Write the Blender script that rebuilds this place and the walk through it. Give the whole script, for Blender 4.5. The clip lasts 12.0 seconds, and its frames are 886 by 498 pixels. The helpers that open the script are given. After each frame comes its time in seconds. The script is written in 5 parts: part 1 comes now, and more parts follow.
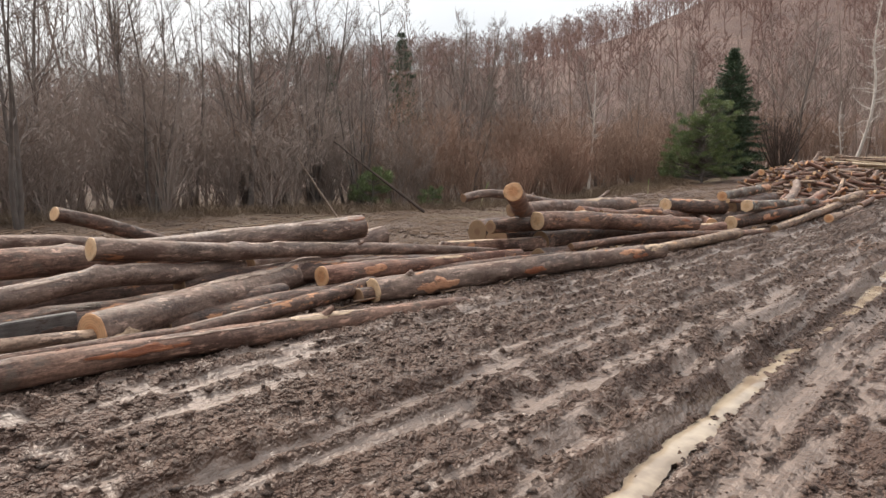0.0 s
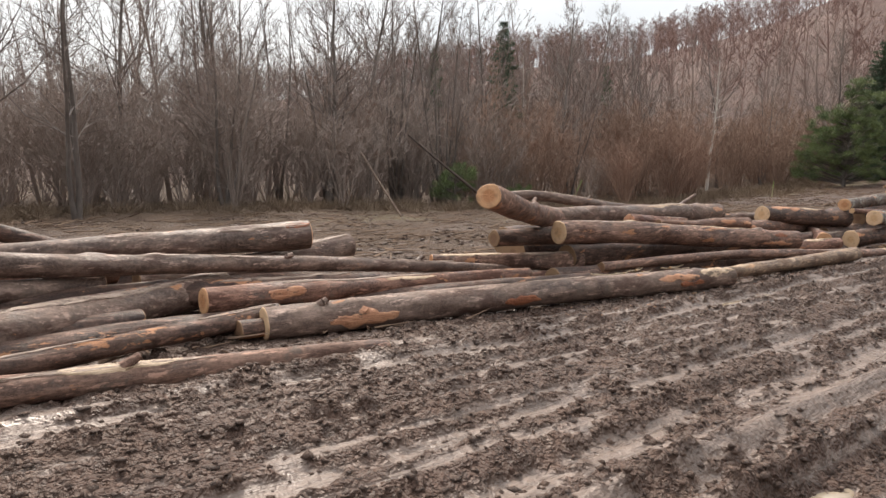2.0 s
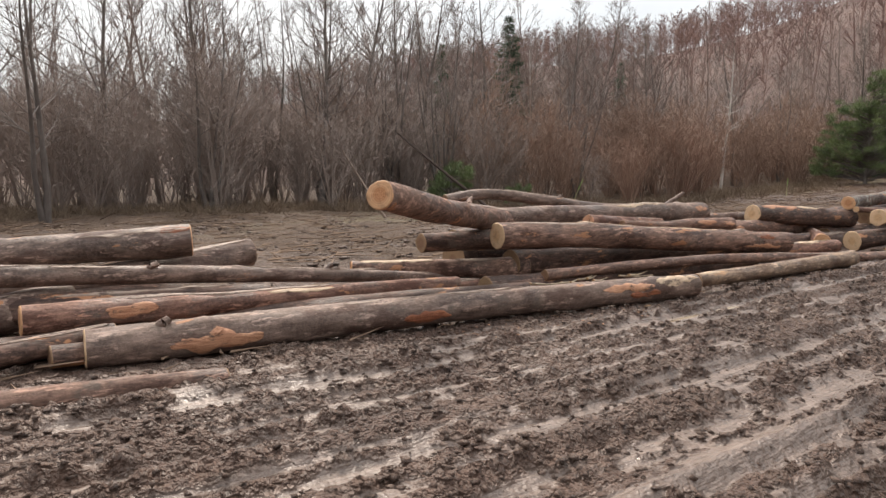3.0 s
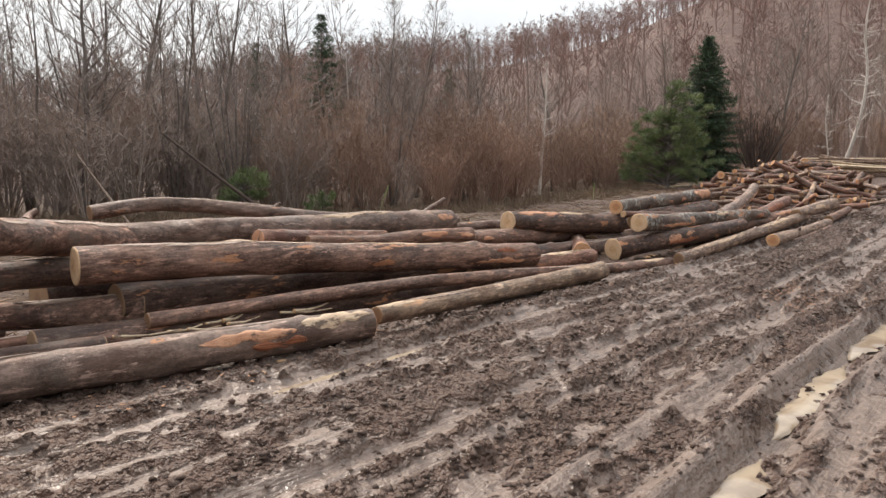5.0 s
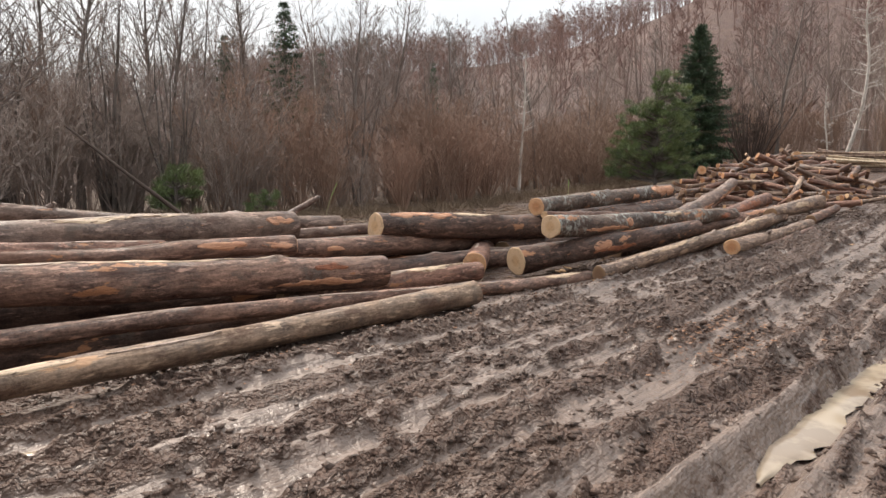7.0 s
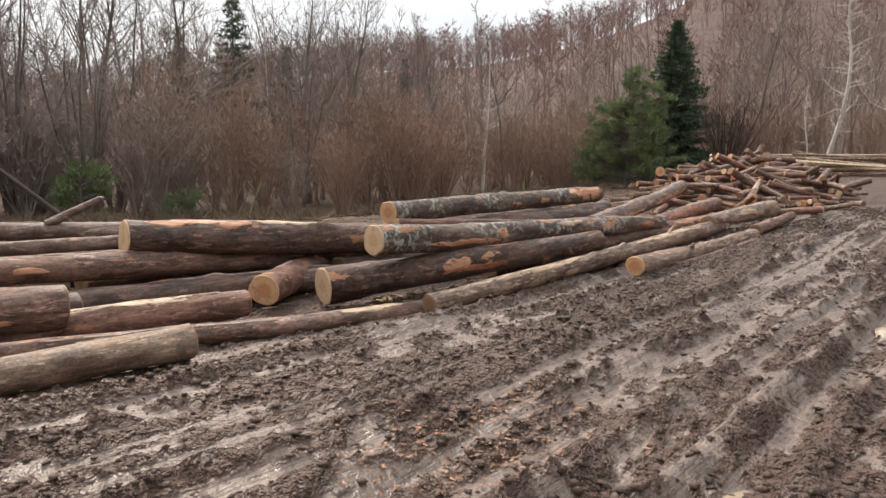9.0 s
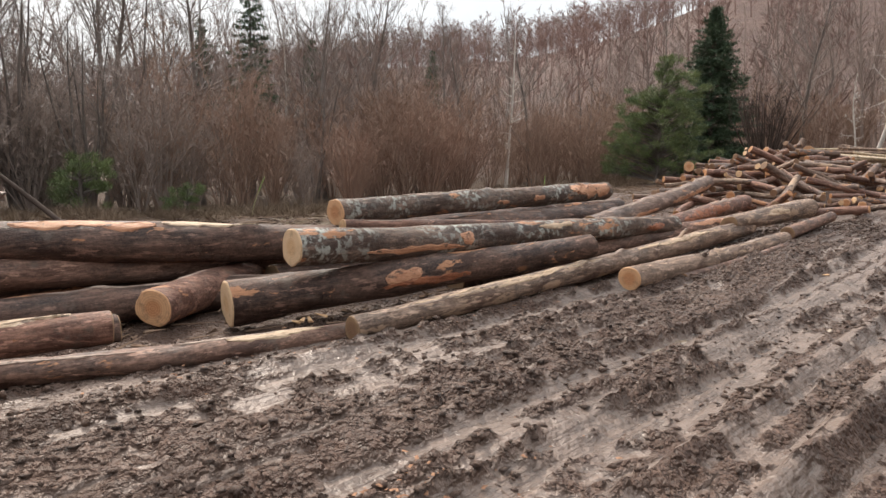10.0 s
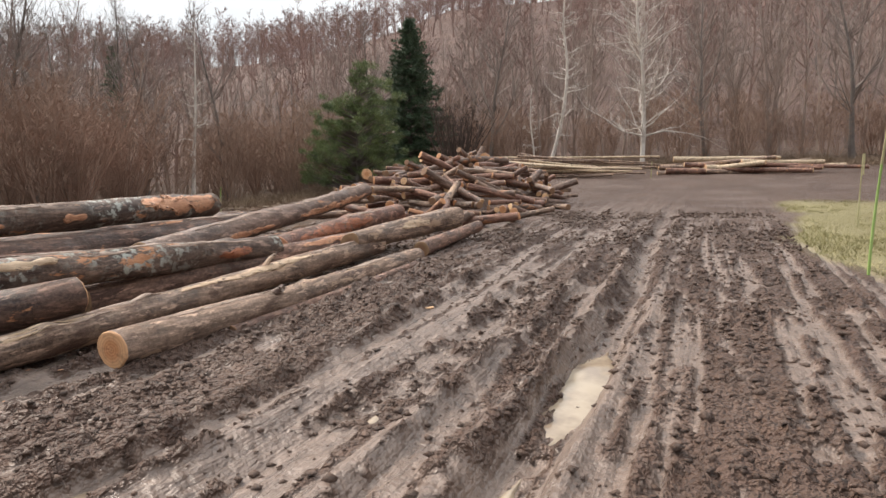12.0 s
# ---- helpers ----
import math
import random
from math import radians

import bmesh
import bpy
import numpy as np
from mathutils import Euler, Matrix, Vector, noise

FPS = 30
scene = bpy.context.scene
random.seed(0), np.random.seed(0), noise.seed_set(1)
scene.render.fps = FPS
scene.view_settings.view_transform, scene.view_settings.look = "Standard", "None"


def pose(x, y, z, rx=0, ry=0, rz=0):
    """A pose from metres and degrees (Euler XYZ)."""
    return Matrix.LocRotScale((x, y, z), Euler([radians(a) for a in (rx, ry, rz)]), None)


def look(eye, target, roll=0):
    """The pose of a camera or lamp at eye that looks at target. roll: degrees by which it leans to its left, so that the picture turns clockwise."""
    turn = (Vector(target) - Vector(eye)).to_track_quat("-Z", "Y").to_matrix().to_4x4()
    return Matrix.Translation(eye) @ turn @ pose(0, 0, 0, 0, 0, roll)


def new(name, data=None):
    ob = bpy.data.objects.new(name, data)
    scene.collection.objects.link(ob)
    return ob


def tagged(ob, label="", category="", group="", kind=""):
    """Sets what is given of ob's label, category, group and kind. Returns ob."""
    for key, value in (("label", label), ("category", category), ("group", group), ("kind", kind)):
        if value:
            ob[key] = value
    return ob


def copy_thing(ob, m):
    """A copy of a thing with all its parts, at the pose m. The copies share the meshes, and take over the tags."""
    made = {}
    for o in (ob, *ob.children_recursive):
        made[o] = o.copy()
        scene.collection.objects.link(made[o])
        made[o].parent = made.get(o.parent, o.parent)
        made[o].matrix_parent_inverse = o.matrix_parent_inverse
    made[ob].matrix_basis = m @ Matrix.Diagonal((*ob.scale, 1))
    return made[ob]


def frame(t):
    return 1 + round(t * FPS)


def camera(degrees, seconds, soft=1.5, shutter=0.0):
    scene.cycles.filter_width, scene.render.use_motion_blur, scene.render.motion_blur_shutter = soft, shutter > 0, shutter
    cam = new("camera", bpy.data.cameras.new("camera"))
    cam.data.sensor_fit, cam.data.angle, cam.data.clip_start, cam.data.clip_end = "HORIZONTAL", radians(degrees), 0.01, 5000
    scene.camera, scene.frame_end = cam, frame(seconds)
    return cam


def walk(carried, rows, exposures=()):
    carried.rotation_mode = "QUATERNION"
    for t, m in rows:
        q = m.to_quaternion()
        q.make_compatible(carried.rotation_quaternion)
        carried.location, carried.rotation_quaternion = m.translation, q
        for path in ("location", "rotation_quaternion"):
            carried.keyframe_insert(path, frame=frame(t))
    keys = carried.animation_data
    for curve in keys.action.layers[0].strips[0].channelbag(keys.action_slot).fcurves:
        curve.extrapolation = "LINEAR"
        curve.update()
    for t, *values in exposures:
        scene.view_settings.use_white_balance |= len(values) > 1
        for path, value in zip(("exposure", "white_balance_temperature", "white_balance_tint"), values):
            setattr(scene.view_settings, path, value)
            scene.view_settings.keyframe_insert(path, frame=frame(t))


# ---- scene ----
cam = camera(68.0, 12.0)
PATH = [
    (0, (0.026, 0.222, 1.361), (-1.288, 1.713, 1.142), -0.0),
    (0.5, (0.037, 1.059, 1.348), (-1.288, 2.543, 1.142), -0.4),
    (1, (-0.001, 1.667, 1.323), (-1.328, 3.147, 1.099), 0.7),
    (1.5, (-0.11, 2.484, 1.354), (-1.535, 3.87, 1.13), 0.3),
    (2, (-0.157, 3.067, 1.393), (-1.724, 4.287, 1.16), 1.0),
    (2.5, (-0.268, 3.912, 1.356), (-1.89, 5.06, 1.131), 0.3),
    (3, (-0.231, 4.649, 1.36), (-1.84, 5.814, 1.127), 0.6),
    (3.5, (-0.112, 5.539, 1.362), (-1.585, 6.874, 1.141), -0.1),
    (3.7, (-0.21, 5.875, 1.359), (-1.64, 7.253, 1.124), 0.6),
    (5.3, (-0.48, 8.317, 1.293), (-1.763, 9.838, 1.09), -0.4),
    (5.5, (-0.502, 8.652, 1.302), (-1.763, 10.19, 1.096), -0.6),
    (6, (-0.581, 9.358, 1.266), (-1.851, 10.888, 1.055), -0.3),
    (6.5, (-0.56, 10.164, 1.278), (-1.875, 11.656, 1.065), -0.0),
    (7, (-0.604, 11.01, 1.214), (-1.938, 12.485, 1.006), -0.1),
    (7.5, (-0.381, 11.736, 1.297), (-1.732, 13.197, 1.099), -0.0),
    (7.7, (-0.407, 12.069, 1.247), (-1.756, 13.531, 1.041), -0.3),
    (9.3, (-0.532, 14.469, 1.187), (-1.852, 15.957, 0.983), 0.5),
    (9.5, (-0.552, 14.773, 1.213), (-1.879, 16.256, 1.008), 0.4),
    (10, (-0.772, 15.558, 1.188), (-2.173, 16.967, 0.968), 0.6),
    (10.5, (-0.787, 16.266, 1.189), (-2.249, 17.615, 0.986), 0.1),
    (11, (-0.779, 17.085, 1.159), (-2.096, 18.575, 0.948), 0.6),
    (11.5, (-0.68, 17.817, 1.211), (-1.741, 19.501, 1.016), -0.2),
    (12, (-0.641, 18.656, 1.168), (-1.392, 20.5, 0.982), -0.4),
]
walk(cam, [(t, look(eye, target, roll)) for t, eye, target, roll in PATH])

# ---- world, sun, exposure ----
SUN_AZ, SUN_EL = 69.0, 46.0          # degrees to the left of +y, above the horizon
sun_way = Vector((-math.sin(radians(SUN_AZ)) * math.cos(radians(SUN_EL)), math.cos(radians(SUN_AZ)) * math.cos(radians(SUN_EL)), math.sin(radians(SUN_EL))))
world = bpy.data.worlds.new("overcast_sky")
scene.world = world
world.use_nodes = True
wn, wl = world.node_tree.nodes, world.node_tree.links
sky = wn.new("ShaderNodeTexSky")
sky.sky_type, sky.sun_disc = "NISHITA", False
sky.sun_elevation, sky.sun_rotation = radians(SUN_EL), radians(-SUN_AZ)
sky.air_density, sky.dust_density = 1.0, 4.0
coord = wn.new("ShaderNodeTexCoord")
cloud = wn.new("ShaderNodeTexNoise")
cloud.inputs["Scale"].default_value, cloud.inputs["Detail"].default_value = 2.2, 5
ramp = wn.new("ShaderNodeValToRGB")
ramp.color_ramp.elements[0].position, ramp.color_ramp.elements[0].color = 0.3, (8.1, 8.6, 9.1, 1)
ramp.color_ramp.elements[1].position, ramp.color_ramp.elements[1].color = 0.62, (13.0, 13.1, 13.1, 1)
mixw = wn.new("ShaderNodeMix")
mixw.data_type = "RGBA"
mixw.inputs[0].default_value = 0.86
wl.new(coord.outputs["Generated"], cloud.inputs["Vector"])
wl.new(cloud.outputs["Fac"], ramp.inputs["Fac"])
wl.new(sky.outputs["Color"], mixw.inputs[6])
toward = wn.new("ShaderNodeVectorMath")
toward.operation = "DOT_PRODUCT"
toward.inputs[1].default_value = sun_way
wl.new(coord.outputs["Generated"], toward.inputs[0])
glow = wn.new("ShaderNodeMapRange")
for key, v in (("From Min", -0.8), ("From Max", 1.0), ("To Min", 0.44), ("To Max", 1.36)):
    glow.inputs[key].default_value = v
wl.new(toward.outputs["Value"], glow.inputs["Value"])
lit = wn.new("ShaderNodeVectorMath")
lit.operation = "SCALE"
wl.new(ramp.outputs["Color"], lit.inputs[0])
# an overcast sky is three times as bright overhead as at the horizon
split = wn.new("ShaderNodeSeparateXYZ")
wl.new(coord.outputs["Generated"], split.inputs["Vector"])
rise = wn.new("ShaderNodeMapRange")
for key, v in (("From Min", 0.0), ("From Max", 1.0), ("To Min", 0.44), ("To Max", 1.32)):
    rise.inputs[key].default_value = v
wl.new(split.outputs["Z"], rise.inputs["Value"])
both = wn.new("ShaderNodeMath")
both.operation = "MULTIPLY"
wl.new(glow.outputs["Result"], both.inputs[0])
wl.new(rise.outputs["Result"], both.inputs[1])
wl.new(both.outputs["Value"], lit.inputs["Scale"])
wl.new(lit.outputs["Vector"], mixw.inputs[7])
wl.new(mixw.outputs[2], wn["Background"].inputs["Color"])
wn["Background"].inputs["Strength"].default_value = 0.088
sun = new("sun", bpy.data.lights.new("sun", "SUN"))
sun.data.energy, sun.data.angle, sun.data.color = 2.8, radians(16), (1.0, 0.87, 0.74)
sun.matrix_world = look(sun_way * 100, (0, 0, 0))
scene.view_settings.exposure = 0.44


# ---- materials ----
class Nodes:
    """A principled material with short ways to add nodes."""

    def __init__(self, name):
        self.mat = bpy.data.materials.new(name)
        self.mat.use_nodes = True
        self.tree = self.mat.node_tree
        self.bsdf = self.tree.nodes["Principled BSDF"]

    def link(self, a, b):
        self.tree.links.new(a, b)

    def node(self, kind, **values):
        n = self.tree.nodes.new(kind)
        for key, v in values.items():
            n.inputs[key].default_value = v
        return n

    def place(self, scale=(1, 1, 1)):
        c = self.tree.nodes.new("ShaderNodeTexCoord")
        m = self.node("ShaderNodeMapping", Scale=scale)
        self.link(c.outputs["Object"], m.inputs["Vector"])
        return m.outputs["Vector"]

    def world_place(self, scale=(1, 1, 1)):
        g = self.tree.nodes.new("ShaderNodeNewGeometry")
        m = self.node("ShaderNodeMapping", Scale=scale)
        self.link(g.outputs["Position"], m.inputs["Vector"])
        return m.outputs["Vector"]

    def noise(self, vec, scale, detail=4, rough=0.6, seeded=True):
        n = self.node("ShaderNodeTexNoise", Scale=scale, Detail=detail, Roughness=rough)
        n.noise_dimensions = "4D"
        self.link(vec, n.inputs["Vector"])
        if seeded:
            info = self.tree.nodes.new("ShaderNodeObjectInfo")
            k = self.node("ShaderNodeMath")
            k.operation = "MULTIPLY"
            k.inputs[1].default_value = 40
            self.link(info.outputs["Random"], k.inputs[0])
            self.link(k.outputs[0], n.inputs["W"])
        return n.outputs["Fac"]

    def ramp(self, fac, stops):
        r = self.tree.nodes.new("ShaderNodeValToRGB")
        els = r.color_ramp.elements
        while len(els) < len(stops):
            els.new(0.5)
        for e, (p, c) in zip(els, stops):
            e.position = p
            e.color = (*c, 1) if isinstance(c, tuple) else (c, c, c, 1)
        self.link(fac, r.inputs["Fac"])
        return r.outputs["Color"]

    def mix(self, fac, a, b, how="MIX"):
        m = self.tree.nodes.new("ShaderNodeMix")
        m.data_type, m.blend_type = "RGBA", how
        for sock, v in ((m.inputs[0], fac), (m.inputs[6], a), (m.inputs[7], b)):
            if isinstance(v, tuple):
                sock.default_value = (*v, 1)
            elif isinstance(v, (int, float)):
                sock.default_value = v
            else:
                self.link(v, sock)
        return m.outputs[2]

    def bump(self, height, strength=0.5, distance=0.01):
        b = self.node("ShaderNodeBump", Strength=strength, Distance=distance)
        self.link(height, b.inputs["Height"])
        self.link(b.outputs["Normal"], self.bsdf.inputs["Normal"])

    def out(self, color=None, rough=None, spec=None):
        for key, v in (("Base Color", color), ("Roughness", rough), ("Specular IOR Level", spec)):
            if v is None:
                continue
            if isinstance(v, tuple):
                self.bsdf.inputs[key].default_value = (*v, 1)
            elif isinstance(v, (int, float)):
                self.bsdf.inputs[key].default_value = v
            else:
                self.link(v, self.bsdf.inputs[key])
        return self.mat


def mud_material():
    n = Nodes("mud")
    at = n.tree.nodes.new("ShaderNodeAttribute")
    at.attribute_name = "wet"
    cv = n.tree.nodes.new("ShaderNodeAttribute")
    cv.attribute_name = "cover"
    p = n.world_place()
    big = n.noise(p, 0.55, 4, 0.6, False)
    fine = n.noise(p, 34, 6, 0.7, False)
    mid = n.noise(p, 6, 5, 0.65, False)
    crumb = n.noise(p, 21, 2.2, 0.5, False)
    bits = n.noise(p, 52, 2.0, 0.5, False)
    drag = n.noise(n.world_place((26, 2.2, 10)), 1.0, 5, 0.65, False)
    # dark end of the clod mottling stands in for shaded crevices
    clod = n.mix(0.5, n.ramp(fine, [(0.40, (0.031, 0.018, 0.013)), (0.60, (0.172, 0.104, 0.077))]), n.ramp(mid, [(0.40, (0.050, 0.029, 0.021)), (0.60, (0.174, 0.105, 0.077))]))
    clod = n.mix(0.35, clod, n.ramp(big, [(0.42, (0.078, 0.044, 0.033)), (0.58, (0.148, 0.095, 0.071))]))
    # slick mud is smoother; its paler colour stands in for sky sheen
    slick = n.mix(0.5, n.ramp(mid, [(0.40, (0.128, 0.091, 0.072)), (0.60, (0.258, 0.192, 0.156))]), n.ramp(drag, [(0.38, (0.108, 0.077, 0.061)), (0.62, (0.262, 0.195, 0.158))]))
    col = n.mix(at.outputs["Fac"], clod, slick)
    grass = n.ramp(fine, [(0.36, (0.20, 0.165, 0.085)), (0.64, (0.36, 0.325, 0.160))])
    litter = n.mix(0.5, n.ramp(fine, [(0.38, (0.042, 0.025, 0.017)), (0.62, (0.165, 0.100, 0.065))]), n.ramp(mid, [(0.40, (0.060, 0.038, 0.026)), (0.60, (0.135, 0.090, 0.058))]))
    sep = n.tree.nodes.new("ShaderNodeSeparateColor")
    n.link(cv.outputs["Color"], sep.inputs["Color"])
    col = n.mix(sep.outputs["Red"], col, grass)
    col = n.mix(sep.outputs["Green"], col, litter)
    leaves = n.mix(0.5, n.ramp(big, [(0.40, (0.105, 0.065, 0.054)), (0.60, (0.180, 0.116, 0.095))]), n.ramp(n.noise(n.world_place((1, 1, 0.4)), 0.09, 5, 0.6, False), [(0.40, (0.110, 0.068, 0.057)), (0.60, (0.180, 0.117, 0.097))]))
    col = n.mix(sep.outputs["Blue"], col, leaves)
    r_clod = n.ramp(fine, [(0.40, 0.40), (0.60, 0.70)])
    r_wet = n.ramp(drag, [(0.38, 0.22), (0.62, 0.48)])
    rough = n.mix(at.outputs["Fac"], r_clod, r_wet)
    rough = n.mix(sep.outputs["Red"], rough, (0.8, 0.8, 0.8))
    rough = n.mix(sep.outputs["Green"], rough, (0.85, 0.85, 0.85))
    relief = n.mix(0.3, n.ramp(crumb, [(0.34, 0.0), (0.66, 1.0)]), n.ramp(bits, [(0.34, 0.0), (0.66, 1.0)]))
    furrow = n.mix(0.35, n.ramp(drag, [(0.36, 0.0), (0.64, 0.22)]), n.ramp(crumb, [(0.34, 0.0), (0.66, 0.28)]))
    n.bump(n.mix(at.outputs["Fac"], relief, furrow), 1.0, 0.062)
    return n.out(col, rough, n.mix(at.outputs["Fac"], (0.34, 0.34, 0.34), (0.60, 0.60, 0.60)))


def bark_material(name, dark, light, patch=None, amount=0.62, lichen=0.0, streak=9.0):
    n = Nodes(name)
    long = n.place((streak, 1.6, streak))
    even = n.place()
    a = n.noise(long, 2.4, 6, 0.72)
    b = n.noise(even, 2.2, 5, 0.6)
    c = n.noise(even, 38, 4, 0.7)
    half = tuple((u + 2 * v) / 3.4 for u, v in zip(light, dark))
    col = n.mix(0.3, n.ramp(a, [(0.40, dark), (0.51, half), (0.64, light)]), n.ramp(b, [(0.44, dark), (0.56, light)]))
    col = n.mix(0.14, col, n.ramp(c, [(0.42, tuple(v * 0.4 for v in dark)), (0.58, tuple(min(1, v * 1.25) for v in light))]))
    wet = n.ramp(n.noise(n.place((2.6, 0.9, 2.6)), 1.9, 6, 0.7), [(0.52, 0.0), (0.58, 0.66)])
    col = n.mix(wet, col, tuple(v * f for v, f in zip(dark, (1.25, 1.0, 0.95))))
    pale = n.ramp(n.noise(n.place((5.5, 1.3, 5.5)), 3.1, 6, 0.75), [(0.565, 0.0), (0.61, 0.75)])
    col = n.mix(pale, col, tuple(min(0.7, v * 1.45) for v in light))
    mud = n.ramp(n.noise(even, 4.2, 6, 0.72), [(0.56, 0.0), (0.64, 0.8)])
    col = n.mix(mud, col, (0.13, 0.098, 0.078))
    if lichen:
        spots = n.ramp(n.noise(even, 13, 5, 0.7), [(0.62 - 0.1 * lichen, 0.0), (0.68 - 0.1 * lichen, 1.0)])
        zone = n.ramp(n.noise(even, 1.4, 3, 0.5), [(0.42, 0.0), (0.56, 1.0)])
        both = n.mix(1.0, spots, zone, "MULTIPLY")
        col = n.mix(both, col, (0.36, 0.365, 0.325))
    if patch:
        m = n.ramp(n.noise(n.place((3.2, 1.0, 3.2)), 1.7, 6, 0.66), [(amount - 0.065, 0.0), (amount - 0.05, 1.0)])
        wood = n.ramp(n.noise(n.place((14, 1.0, 14)), 5, 5, 0.7), [(0.3, tuple(v * 0.6 for v in patch)), (0.7, patch)])
        col = n.mix(m, col, wood)
    n.bump(n.mix(0.35, a, c), 1.0, 0.022)
    return n.out(col, n.ramp(b, [(0.4, 0.45), (0.6, 0.8)]), 0.35)


def cut_wood_material(name, pale, core):
    n = Nodes(name)
    p = n.place()
    w = n.node("ShaderNodeTexWave", Scale=16.0, Distortion=2.2, Detail=3.0)
    w.wave_type, w.rings_direction = "RINGS", "Z"
    n.link(p, w.inputs["Vector"])
    g = n.node("ShaderNodeTexGradient")
    g.gradient_type = "SPHERICAL"
    sc = n.place((8.5, 8.5, 8.5))
    n.link(sc, g.inputs["Vector"])
    dirt = n.noise(p, 16, 5, 0.7)
    col = n.mix(n.ramp(g.outputs["Fac"], [(0.25, 0.0), (0.55, 1.0)]), pale, core)
    col = n.mix(0.22, col, n.ramp(w.outputs["Fac"], [(0.3, tuple(v * 0.6 for v in core)), (0.7, pale)]))
    col = n.mix(n.ramp(dirt, [(0.52, 0.0), (0.72, 0.65)]), col, (0.17, 0.105, 0.065))
    n.bump(dirt, 0.4, 0.006)
    return n.out(col, 0.62, 0.3)


def bare_wood_material(name, light, dark):
    n = Nodes(name)
    a = n.noise(n.place((22, 1.5, 22)), 4, 5, 0.7)
    b = n.noise(n.place(), 7, 4, 0.6)
    col = n.mix(0.45, n.ramp(a, [(0.4, dark), (0.6, light)]), n.ramp(b, [(0.4, dark), (0.6, light)]))
    col = n.mix(n.ramp(n.noise(n.place((1.6, 0.8, 1.6)), 9, 6, 0.75), [(0.55, 0.0), (0.60, 0.9)]), col, (0.10, 0.066, 0.050))
    n.bump(a, 0.8, 0.015)
    return n.out(col, 0.55, 0.35)


def twig_material(name, dark, light, scale=0.7, pick=0.35):
    """Bark of twigs and stems; pick is how much each twig differs from its neighbours."""
    n = Nodes(name)
    isl = n.tree.nodes.new("ShaderNodeNewGeometry")
    a = n.noise(n.world_place(), scale, 3, 0.6, False)
    b = n.noise(n.world_place((1, 1, 0.35)), scale * 4, 2, 0.5, False)
    col = n.mix(1 - pick, n.ramp(isl.outputs["Random Per Island"], [(0.0, dark), (1.0, light)]), n.mix(0.4, n.ramp(a, [(0.38, dark), (0.62, light)]), n.ramp(b, [(0.38, dark), (0.62, light)])))
    return n.out(col, 0.8, 0.15)


def leaf_material(name, dark, light):
    n = Nodes(name)
    isl = n.tree.nodes.new("ShaderNodeNewGeometry")
    a = n.noise(n.world_place(), 1.1, 4, 0.6, False)
    col = n.mix(0.5, n.ramp(isl.outputs["Random Per Island"], [(0.0, dark), (1.0, light)]), n.ramp(a, [(0.35, dark), (0.65, light)]))
    n.bsdf.inputs["Subsurface Weight"].default_value = 0.0
    return n.out(col, 0.55, 0.35)


def water_material():
    n = Nodes("puddle_water")
    a = n.noise(n.world_place(), 3, 4, 0.6, False)
    n.bump(n.noise(n.world_place(), 14, 3, 0.5, False), 0.05, 0.004)
    return n.out(n.ramp(a, [(0.42, (0.25, 0.19, 0.135)), (0.58, (0.40, 0.325, 0.235))]), n.ramp(a, [(0.4, 0.06), (0.7, 0.16)]), 0.6)


MUD = mud_material()


def clod_material():
    n = Nodes("mud_clod")
    isl = n.tree.nodes.new("ShaderNodeNewGeometry")
    fine = n.noise(n.world_place(), 60, 4, 0.7, False)
    col = n.mix(0.5, n.ramp(isl.outputs["Random Per Island"], [(0.0, (0.045, 0.027, 0.020)), (1.0, (0.170, 0.109, 0.082))]), n.ramp(fine, [(0.40, (0.036, 0.022, 0.016)), (0.60, (0.165, 0.106, 0.080))]))
    n.bump(n.mix(0.5, fine, n.noise(n.world_place(), 26, 3, 0.5, False)), 1.0, 0.03)
    return n.out(col, n.ramp(fine, [(0.42, 0.42), (0.58, 0.72)]), 0.34)


CLOD = clod_material()
WATER = water_material()
ORANGE = (0.54, 0.265, 0.140)
BARK_BROWN = bark_material("bark_brown", (0.04, 0.021, 0.016), (0.4, 0.242, 0.180), ORANGE, 0.675, 0.0, 11.0)
BARK_GREY = bark_material("bark_grey_beech", (0.066, 0.041, 0.032), (0.36, 0.255, 0.205), ORANGE, 0.7, 0.0, 6.0)
# dark bark, used too on low logs that fill the piles' shaded gaps
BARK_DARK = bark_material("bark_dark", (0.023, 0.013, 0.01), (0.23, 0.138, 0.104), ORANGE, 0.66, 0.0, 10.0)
BARK_LICHEN = bark_material("bark_lichen", (0.032, 0.021, 0.017), (0.235, 0.162, 0.126), ORANGE, 0.67, 1.1, 8.0)
BARK_RAGGED = bark_material("bark_ragged_muddy", (0.050, 0.029, 0.021), (0.45, 0.315, 0.235), (0.52, 0.36, 0.25), 0.64, 0.0, 12.0)
BARK_RED = bark_material("bark_reddish", (0.056, 0.026, 0.019), (0.40, 0.222, 0.162), ORANGE, 0.67, 0.0, 10.0)
BARK_MOSS = bark_material("bark_mossy", (0.075, 0.046, 0.032), (0.50, 0.350, 0.245), (0.56, 0.34, 0.20), 0.65)
FIREWOOD_BARK = bark_material("firewood_bark", (0.060, 0.037, 0.029), (0.33, 0.228, 0.178), ORANGE, 0.66)
CUT_PALE = cut_wood_material("cut_wood_pale", (0.68, 0.47, 0.29), (0.60, 0.37, 0.20))
CUT_ORANGE = cut_wood_material("cut_wood_orange", (0.64, 0.37, 0.20), (0.50, 0.23, 0.105))
